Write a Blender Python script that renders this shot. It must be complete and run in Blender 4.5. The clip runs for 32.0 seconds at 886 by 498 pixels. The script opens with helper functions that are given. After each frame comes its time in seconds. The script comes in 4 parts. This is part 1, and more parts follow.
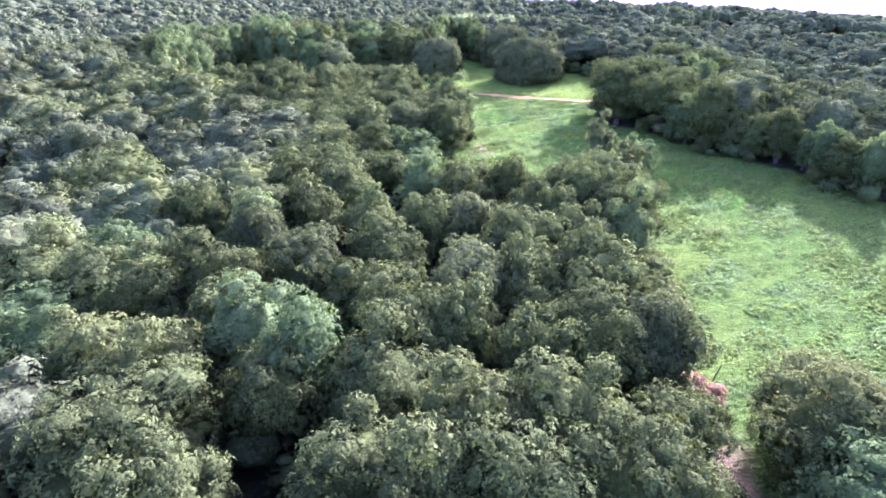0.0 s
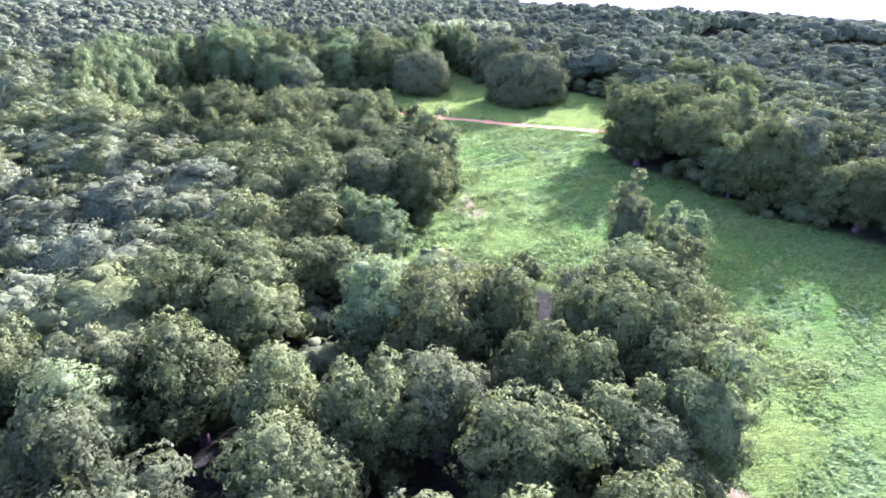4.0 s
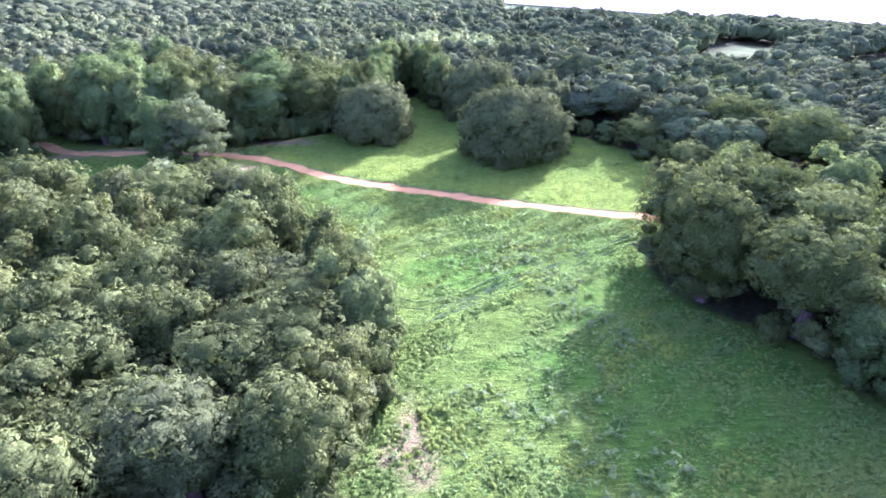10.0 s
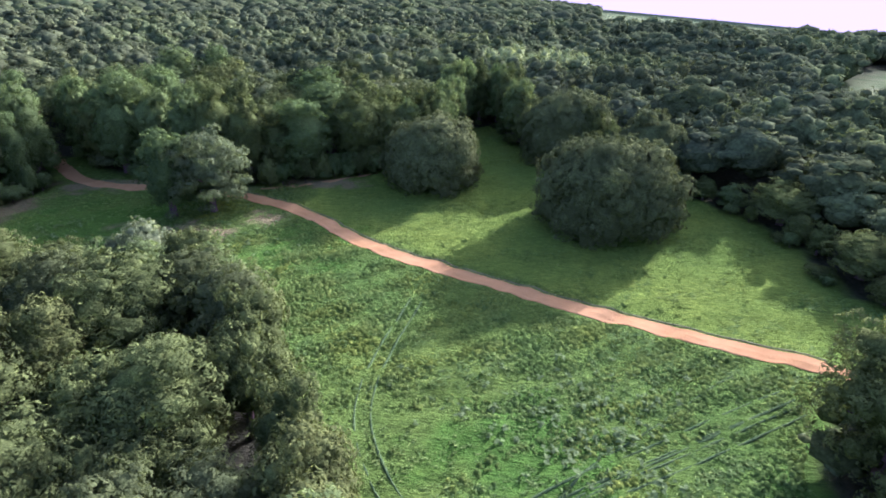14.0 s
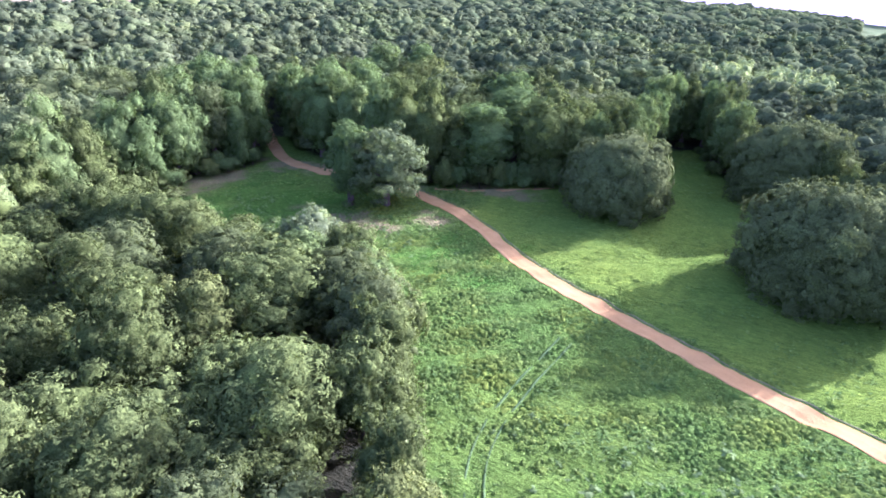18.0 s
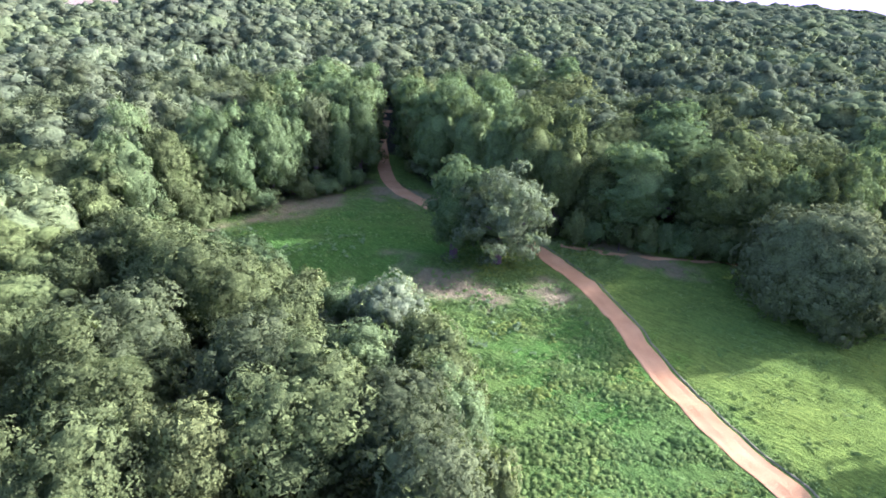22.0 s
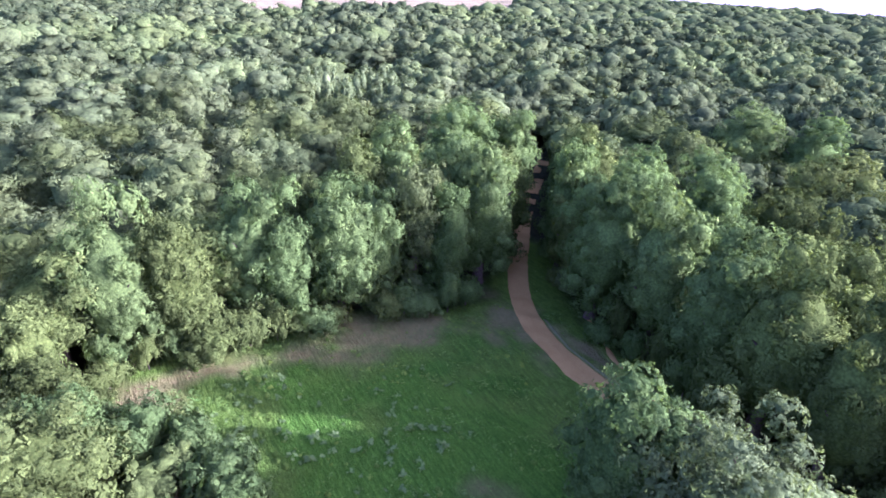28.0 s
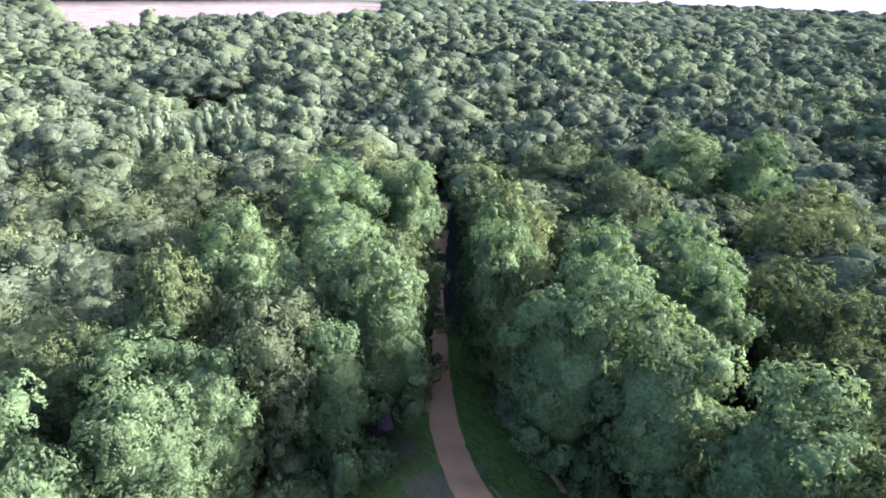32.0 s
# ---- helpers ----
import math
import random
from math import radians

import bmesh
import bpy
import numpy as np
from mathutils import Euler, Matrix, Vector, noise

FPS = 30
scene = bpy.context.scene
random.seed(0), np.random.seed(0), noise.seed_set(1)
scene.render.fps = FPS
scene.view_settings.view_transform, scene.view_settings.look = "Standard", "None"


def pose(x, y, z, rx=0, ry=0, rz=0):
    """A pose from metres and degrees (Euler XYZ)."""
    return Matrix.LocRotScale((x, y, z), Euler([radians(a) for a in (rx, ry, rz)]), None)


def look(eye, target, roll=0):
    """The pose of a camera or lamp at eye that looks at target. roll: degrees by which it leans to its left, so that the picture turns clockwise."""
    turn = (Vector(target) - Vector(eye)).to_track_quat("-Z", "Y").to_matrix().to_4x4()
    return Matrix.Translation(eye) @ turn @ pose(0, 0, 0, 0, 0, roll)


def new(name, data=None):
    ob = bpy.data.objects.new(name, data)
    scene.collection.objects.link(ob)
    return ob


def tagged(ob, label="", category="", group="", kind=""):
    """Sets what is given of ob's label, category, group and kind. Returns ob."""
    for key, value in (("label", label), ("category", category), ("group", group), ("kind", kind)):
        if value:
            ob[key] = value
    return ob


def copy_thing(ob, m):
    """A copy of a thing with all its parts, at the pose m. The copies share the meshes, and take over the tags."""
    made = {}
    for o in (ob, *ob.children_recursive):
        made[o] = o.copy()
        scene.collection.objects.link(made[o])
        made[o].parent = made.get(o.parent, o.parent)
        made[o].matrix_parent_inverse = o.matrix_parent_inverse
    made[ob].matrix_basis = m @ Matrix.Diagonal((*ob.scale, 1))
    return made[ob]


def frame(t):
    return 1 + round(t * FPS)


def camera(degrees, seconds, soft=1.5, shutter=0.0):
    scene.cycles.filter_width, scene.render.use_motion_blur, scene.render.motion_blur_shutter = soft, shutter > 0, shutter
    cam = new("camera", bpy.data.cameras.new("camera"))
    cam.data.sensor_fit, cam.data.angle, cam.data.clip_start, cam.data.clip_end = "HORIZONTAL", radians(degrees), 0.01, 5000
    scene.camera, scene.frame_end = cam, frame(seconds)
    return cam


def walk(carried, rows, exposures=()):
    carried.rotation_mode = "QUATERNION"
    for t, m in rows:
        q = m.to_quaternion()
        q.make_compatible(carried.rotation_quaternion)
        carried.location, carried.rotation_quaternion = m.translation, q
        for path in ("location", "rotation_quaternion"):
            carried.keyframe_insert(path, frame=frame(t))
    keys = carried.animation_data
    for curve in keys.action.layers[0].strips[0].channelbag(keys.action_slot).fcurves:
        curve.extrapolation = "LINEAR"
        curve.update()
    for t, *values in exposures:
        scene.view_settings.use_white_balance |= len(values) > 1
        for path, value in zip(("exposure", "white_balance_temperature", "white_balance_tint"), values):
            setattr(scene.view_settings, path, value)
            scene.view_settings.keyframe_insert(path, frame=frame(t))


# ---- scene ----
cam = camera(77.4, 32.0, soft=1.8)
METRES, EYE, TILT, LEAN, TURN = 225.0, 37.6, -26.7, 0.3, 0.0
ROWS = [
    (0.0, 0.0, 0.0, 0.0, 0.0, 0.0, -0.0),
    (0.5, 0.001, 0.015, 0.0081, 0.04, -0.02, -0.07),
    (1.0, 0.0022, 0.0287, 0.0154, -0.02, -0.0, -0.08),
    (1.5, 0.0039, 0.0452, 0.0242, -0.14, -0.02, -0.03),
    (2.0, 0.0054, 0.0601, 0.0322, -0.24, -0.0, -0.03),
    (2.5, 0.0073, 0.0777, 0.0415, -0.34, -0.02, 0.01),
    (3.0, 0.0093, 0.0938, 0.0497, -0.43, -0.01, 0.02),
    (3.5, 0.0118, 0.1124, 0.0594, -0.52, 0.04, 0.0),
    (5.5, 0.0246, 0.1861, 0.0966, -0.76, 0.12, 0.04),
    (6.0, 0.028, 0.2032, 0.1059, -0.85, 0.06, 0.12),
    (6.5, 0.0318, 0.223, 0.1167, -0.96, 0.06, 0.24),
    (7.0, 0.035, 0.2404, 0.1261, -1.06, 0.03, 0.29),
    (7.5, 0.0379, 0.2593, 0.1359, -1.22, 0.05, 0.39),
    (8.0, 0.0401, 0.2781, 0.1458, -1.43, 0.03, 0.48),
    (8.5, 0.042, 0.297, 0.156, -1.53, 0.01, 0.59),
    (9.0, 0.0438, 0.3162, 0.1659, -1.62, 0.06, 0.62),
    (9.5, 0.0457, 0.3338, 0.1759, -1.72, 0.04, 0.64),
    (10.0, 0.0477, 0.3512, 0.1854, -1.84, 0.03, 0.67),
    (10.5, 0.0495, 0.3689, 0.1949, -1.91, -0.02, 0.71),
    (11.0, 0.0515, 0.3858, 0.2044, -2.01, -0.0, 0.76),
    (11.5, 0.0532, 0.403, 0.2139, -2.12, -0.04, 0.82),
    (12.0, 0.055, 0.4204, 0.2234, -2.21, -0.02, 0.9),
    (12.5, 0.0571, 0.4367, 0.233, -4.1, -0.04, 2.04),
    (13.0, 0.0582, 0.4522, 0.242, -6.19, -0.15, 3.26),
    (13.5, 0.0579, 0.4661, 0.249, -3.8, 0.17, 1.7),
    (14.0, 0.0582, 0.4764, 0.2548, 5.77, 0.03, -4.12),
    (14.5, 0.0604, 0.4841, 0.2594, 14.76, -0.92, -9.21),
    (15.0, 0.0602, 0.488, 0.2618, 18.72, -1.59, -11.46),
    (15.5, 0.061, 0.4906, 0.2625, 23.61, -2.54, -13.93),
    (17.5, 0.061, 0.498, 0.2659, 24.21, -2.68, -13.77),
    (18.0, 0.0593, 0.5043, 0.269, 24.07, -2.63, -13.67),
    (18.5, 0.0566, 0.5123, 0.273, 23.82, -2.58, -13.5),
    (19.0, 0.0526, 0.5223, 0.2779, 23.59, -2.45, -13.39),
    (19.5, 0.0478, 0.5317, 0.2828, 25.86, -3.06, -14.66),
    (20.0, 0.0419, 0.544, 0.2884, 29.34, -3.88, -16.34),
    (20.5, 0.0351, 0.5546, 0.2934, 33.27, -5.04, -18.26),
    (21.0, 0.0264, 0.5666, 0.2988, 35.79, -5.76, -19.36),
    (21.5, 0.0178, 0.5769, 0.3031, 36.6, -5.99, -19.62),
    (22.0, 0.0071, 0.5881, 0.3081, 37.54, -6.26, -19.98),
    (22.5, -0.0026, 0.5979, 0.3126, 38.11, -6.4, -20.17),
    (23.0, -0.0141, 0.6093, 0.3177, 38.5, -6.48, -20.25),
    (23.5, -0.0243, 0.6191, 0.3225, 38.74, -6.5, -20.29),
    (24.0, -0.036, 0.6304, 0.3281, 39.03, -6.58, -20.31),
    (24.5, -0.0463, 0.6404, 0.3333, 39.24, -6.59, -20.35),
    (26.5, -0.0929, 0.6831, 0.3539, 39.64, -6.48, -20.23),
    (27.0, -0.1053, 0.6925, 0.3586, 45.44, -8.5, -22.71),
    (27.5, -0.1163, 0.7044, 0.3649, 54.96, -12.37, -25.75),
    (28.0, -0.1286, 0.7139, 0.3697, 55.74, -12.63, -25.94),
    (28.5, -0.1414, 0.7221, 0.3737, 55.53, -12.5, -25.84),
    (29.0, -0.1547, 0.7297, 0.3774, 55.55, -12.43, -25.82),
    (29.5, -0.1681, 0.7373, 0.3811, 54.62, -12.0, -25.45),
    (30.0, -0.181, 0.7445, 0.385, 50.83, -10.37, -24.1),
    (30.5, -0.1937, 0.7513, 0.3887, 46.28, -8.53, -22.4),
    (31.0, -0.2059, 0.7591, 0.3929, 44.87, -7.97, -21.78),
    (31.5, -0.217, 0.7678, 0.3976, 44.51, -7.81, -21.56),
    (32.0, -0.2265, 0.7768, 0.4028, 43.13, -7.32, -20.86),
]
walk(cam, [(t, pose(0, 0, EYE, TILT, LEAN, TURN) @ pose(METRES * x, METRES * y, METRES * z, 90 + pitch, roll, yaw)) for t, x, y, z, yaw, pitch, roll in ROWS], [(0, 3.45, 5020, 98), (6, 3.62, 5020, 97), (9, 3.68, 5020, 94), (10.5, 3.28, 5020, 89), (12, 2.61, 5090, 80), (13.5, 2.29, 5140, 79), (15.2, 2.54, 5140, 79), (17.5, 3.04, 5030, 79), (21, 2.89, 5030, 79), (24, 2.86, 5030, 79), (24.5, 2.89, 5030, 79), (26.5, 3.24, 5030, 79), (27, 3.24, 5030, 79), (27.8, 2.87, 5030, 79), (32, 2.94, 5030, 79)])

# the large flat meadow in the wood, as one outline
MEADOW_WEST = [(20, 22), (22, 34), (24, 44), (24, 56), (26.5, 66), (30, 74), (33, 84), (33, 92), (27, 97), (14, 100), (2, 104), (-4, 109), (-9, 112), (-8, 117), (1.5, 119), (4, 126), (5.5, 135), (6, 143), (1, 152), (-6, 162), (-12, 172), (-20, 180), (-33, 187), (-50, 183.5), (-57, 183), (-70, 181.5), (-73, 176), (-83, 174), (-83.5, 184), (-83, 195), (-82.5, 204), (-80, 215), (-79, 222), (-90, 232), (-93, 236), (-89, 238), (-78, 229), (-70, 227), (-55, 228)]
MEADOW_EAST = [(-40, 226), (-32, 230), (-24, 235), (-14, 241), (-5, 248), (0, 262), (1, 282), (9, 285), (11, 275), (18, 258), (24, 251), (38, 240), (50, 232), (58, 223), (61.5, 210), (63, 195), (72, 186), (110, 178), (110, 172), (72, 172), (56, 173), (47, 170), (42, 161), (45, 150), (51, 143.5), (55, 134), (58, 124.5), (66, 117), (72, 110), (74, 97), (80, 90), (98, 80), (116, 62), (108, 32), (72, 12), (40, 8), (24, 12)]

MEADOW = np.array(MEADOW_WEST + MEADOW_EAST, float)
FLIGHT = np.array([(0, 0), (12, 120), (-50, 195)], float)
ROAD = [(118, 168), (85, 170), (66, 174), (52, 178), (38.8, 182.1), (23, 187.7), (14, 191.6), (5.9, 195.3), (-2, 198.6), (-11.7, 204.3), (-19.5, 210.8), (-26.8, 215.6), (-37, 220), (-48, 222), (-61.5, 221), (-67, 221.2), (-73, 222.5), (-80, 226), (-86, 230.3), (-91, 234.5), (-104, 246), (-125, 268)]


# ---------- light ----------
SUN_EL, SUN_AZ = 21.0, 34.0
world = bpy.data.worlds.new("sky")
scene.world = world
world.use_nodes = True
wn = world.node_tree.nodes
sky = wn.new("ShaderNodeTexSky")
sky.sky_type = "NISHITA"
sky.sun_disc = False
sky.sun_elevation, sky.sun_rotation = radians(SUN_EL), radians(SUN_AZ)
sky.dust_density = 4.0
wn["Background"].inputs["Strength"].default_value = 0.15
world.node_tree.links.new(sky.outputs["Color"], wn["Background"].inputs["Color"])
sun_data = bpy.data.lights.new("sun", "SUN")
sun_data.energy, sun_data.angle, sun_data.color = 5.0, radians(0.8), (1.0, 0.92, 0.82)
sun = new("sun", sun_data)
to_sun = Vector((math.sin(radians(SUN_AZ)) * math.cos(radians(SUN_EL)), math.cos(radians(SUN_AZ)) * math.cos(radians(SUN_EL)), math.sin(radians(SUN_EL))))
sun.matrix_world = look(Vector((60, 300, 160)), Vector((60, 300, 160)) - to_sun)


# ---------- materials ----------
def material(name):
    m = bpy.data.materials.new(name)
    m.use_nodes = True
    return m, m.node_tree.nodes, m.node_tree.links


def ramp(nodes, stops):
    r = nodes.new("ShaderNodeValToRGB")
    while len(r.color_ramp.elements) < len(stops):
        r.color_ramp.elements.new(0.5)
    for e, (p, c) in zip(r.color_ramp.elements, stops):
        e.position, e.color = p, (*c, 1)
    return r


def noise_node(nodes, links, scale, detail=4.0, coords=None, rough=0.55):
    n = nodes.new("ShaderNodeTexNoise")
    n.inputs["Scale"].default_value, n.inputs["Detail"].default_value, n.inputs["Roughness"].default_value = scale, detail, rough
    if coords is not None:
        links.new(coords, n.inputs["Vector"])
    return n


def mix_colour(nodes, links, fac, a, b, mode="MIX"):
    n = nodes.new("ShaderNodeMix")
    n.data_type, n.blend_type = "RGBA", mode
    for socket, value in ((n.inputs[0], fac), (n.inputs[6], a), (n.inputs[7], b)):
        if isinstance(value, (int, float)):
            socket.default_value = value
        elif isinstance(value, tuple):
            socket.default_value = (*value, 1)
        else:
            links.new(value, socket)
    return n.outputs[2]


def foliage(name, dark, mid, pale, warm, clear=0.3, gloss=0.72, stand=None, leaf_size=0.0, gap_shade_size=0.0):
    """Leaves: colour by leaf, by tree and by patch of the wood; light shines through them."""
    m, nodes, links = material(name)
    geo, info = nodes.new("ShaderNodeNewGeometry"), nodes.new("ShaderNodeObjectInfo")
    leaf = ramp(nodes, [(0.0, dark), (0.55, mid), (1.0, pale)])
    links.new(geo.outputs["Random Per Island"], leaf.inputs["Fac"])
    if stand:
        cells = nodes.new("ShaderNodeTexVoronoi")
        cells.inputs["Scale"].default_value = stand
        links.new(geo.outputs["Position"], cells.inputs["Vector"])
        sep = nodes.new("ShaderNodeSeparateColor")
        links.new(cells.outputs["Color"], sep.inputs[0])
        chance = sep.outputs[0]
    else:
        chance = info.outputs["Random"]
    tree = ramp(nodes, [(0.0, tuple(c * 0.62 for c in mid)), (0.35, mid), (0.7, pale), (1.0, warm)])
    if stand:
        tree = ramp(nodes, [(0.0, tuple(0.55 * c + 0.45 * d for c, d in zip(warm, dark))), (0.25, mid), (0.5, (0.060, 0.086, 0.036)), (0.75, (0.074, 0.116, 0.042)), (1.0, warm)])
    links.new(chance, tree.inputs["Fac"])
    patch = noise_node(nodes, links, 0.35, 3.0, geo.outputs["Position"])
    c1 = mix_colour(nodes, links, 0.48, leaf.outputs["Color"], tree.outputs["Color"])
    shade = ramp(nodes, [(0.3, (0.8, 0.8, 0.78)), (0.7, (1.18, 1.17, 1.06))])
    links.new(patch.outputs["Fac"], shade.inputs["Fac"])
    c2 = mix_colour(nodes, links, 0.8, c1, shade.outputs["Color"], "MULTIPLY")
    if stand:
        wide = noise_node(nodes, links, 0.016, 3.0, geo.outputs["Position"])
        tone = ramp(nodes, [(0.36, (0.72, 0.76, 0.80)), (0.5, (1.0, 1.0, 1.0)), (0.62, (1.14, 1.19, 1.0))])
        links.new(wide.outputs["Fac"], tone.inputs["Fac"])
        c2 = mix_colour(nodes, links, 1.0, c2, tone.outputs["Color"], "MULTIPLY")
    small = noise_node(nodes, links, 4.5 if not stand else 1.6, 3.0, geo.outputs["Position"], 0.7)
    speck = ramp(nodes, [(0.36, (0.82, 0.83, 0.81)), (0.62, (1.14, 1.14, 1.08))])
    links.new(small.outputs["Fac"], speck.inputs["Fac"])
    c2 = mix_colour(nodes, links, 0.9, c2, speck.outputs["Color"], "MULTIPLY")
    # shade between close-set leaves, put into the colour by distance from each cell
    if gap_shade_size:
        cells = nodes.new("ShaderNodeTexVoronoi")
        cells.inputs["Scale"].default_value = 1 / gap_shade_size
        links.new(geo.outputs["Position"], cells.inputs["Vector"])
        gap_shade = ramp(nodes, [(0.25, (1.1, 1.1, 1.08)), (0.5, (0.92, 0.92, 0.9)), (0.72, (0.7, 0.72, 0.7))])
        links.new(cells.outputs["Distance"], gap_shade.inputs["Fac"])
        c2 = mix_colour(nodes, links, 1.0, c2, gap_shade.outputs["Color"], "MULTIPLY")
    bsdf = nodes["Principled BSDF"]
    links.new(c2, bsdf.inputs["Base Color"])
    bump = nodes.new("ShaderNodeBump")
    bump.inputs["Distance"].default_value = 0.16 if not stand else 0.2
    links.new(small.outputs["Fac"], bump.inputs["Height"])
    links.new(bump.outputs["Normal"], bsdf.inputs["Normal"])
    bsdf.inputs["Roughness"].default_value = gloss
    bsdf.inputs["Specular IOR Level"].default_value = 0.0
    thin = nodes.new("ShaderNodeBsdfTranslucent")
    bright = mix_colour(nodes, links, 1.0, c2, (1.25, 1.3, 0.75), "MULTIPLY")
    links.new(bright, thin.inputs["Color"])
    both = nodes.new("ShaderNodeMixShader")
    both.inputs[0].default_value = clear
    links.new(bsdf.outputs[0], both.inputs[1])
    links.new(thin.outputs[0], both.inputs[2])
    result = both.outputs[0]
    if leaf_size:
        leaves = nodes.new("ShaderNodeTexVoronoi")
        leaves.inputs["Scale"].default_value = 1 / leaf_size
        links.new(geo.outputs["Position"], leaves.inputs["Vector"])
        shape = nodes.new("ShaderNodeMath")
        shape.operation = "LESS_THAN"
        shape.inputs[1].default_value = 0.55
        links.new(leaves.outputs["Distance"], shape.inputs[0])
        cut = nodes.new("ShaderNodeMixShader")
        links.new(shape.outputs[0], cut.inputs[0])
        links.new(nodes.new("ShaderNodeBsdfTransparent").outputs[0], cut.inputs[1])
        links.new(both.outputs[0], cut.inputs[2])
        result = cut.outputs[0]
    links.new(result, nodes["Material Output"].inputs["Surface"])
    return m


def leafy(name, *colours, clear=0.2, stand=None, leaf_size=0.2):
    """The pair of materials of a crown: sprays cut open between the leaves, and the close inner foliage with shade
    between leaves put into its colour.
    """
    return [foliage(name, *colours, clear=clear, stand=stand, leaf_size=leaf_size), foliage("inner_" + name, *colours, clear=clear * 0.5, stand=stand, gap_shade_size=leaf_size * 1.5)]


OAK = leafy("oak_leaves", (0.023, 0.039, 0.008), (0.042, 0.068, 0.017), (0.067, 0.109, 0.025), (0.061, 0.086, 0.020))
DOME = leafy("dome_leaves", (0.029, 0.047, 0.014), (0.045, 0.069, 0.020), (0.064, 0.096, 0.028), (0.068, 0.094, 0.028), clear=0.12)
ASH = leafy("ash_leaves", (0.036, 0.071, 0.018), (0.051, 0.100, 0.026), (0.070, 0.124, 0.033), (0.074, 0.118, 0.030), clear=0.32)
DUSKY = leafy("dusky_leaves", (0.031, 0.052, 0.015), (0.047, 0.075, 0.022), (0.061, 0.095, 0.029), (0.062, 0.091, 0.026), clear=0.35)
SILVER = leafy("silver_leaves", (0.033, 0.053, 0.019), (0.062, 0.101, 0.035), (0.112, 0.170, 0.064), (0.088, 0.124, 0.045), clear=0.35)
WOODLAND = leafy("woodland_leaves", (0.027, 0.043, 0.012), (0.039, 0.063, 0.016), (0.051, 0.079, 0.021), (0.055, 0.075, 0.020), stand=0.11, leaf_size=0.3)
# far crowns: a little of the haze's blue is put into the base colours
OUTER_HAZED = leafy("outer_hazed_leaves", (0.028, 0.045, 0.016), (0.037, 0.059, 0.021), (0.050, 0.079, 0.026), (0.053, 0.073, 0.025), stand=0.11, leaf_size=0.5)
LIME = leafy("lime_leaves", (0.085, 0.135, 0.041), (0.128, 0.195, 0.059), (0.170, 0.247, 0.083), (0.156, 0.223, 0.070), leaf_size=0.3)
RUST = leafy("withered_leaves", (0.125, 0.084, 0.040), (0.165, 0.112, 0.054), (0.210, 0.145, 0.075), (0.150, 0.125, 0.058), clear=0.15)


def bark_material():
    m, nodes, links = material("bark")
    geo = nodes.new("ShaderNodeNewGeometry")
    n = noise_node(nodes, links, 6.0, 6.0, geo.outputs["Position"])
    r = ramp(nodes, [(0.3, (0.035, 0.028, 0.020)), (0.7, (0.095, 0.078, 0.056))])
    links.new(n.outputs["Fac"], r.inputs["Fac"])
    b = nodes["Principled BSDF"]
    links.new(r.outputs["Color"], b.inputs["Base Color"])
    b.inputs["Roughness"].default_value = 0.9
    b.inputs["Specular IOR Level"].default_value = 0.0
    bump = nodes.new("ShaderNodeBump")
    bump.inputs["Distance"].default_value = 0.05
    links.new(n.outputs["Fac"], bump.inputs["Height"])
    links.new(bump.outputs["Normal"], b.inputs["Normal"])
    return m


BARK = bark_material()


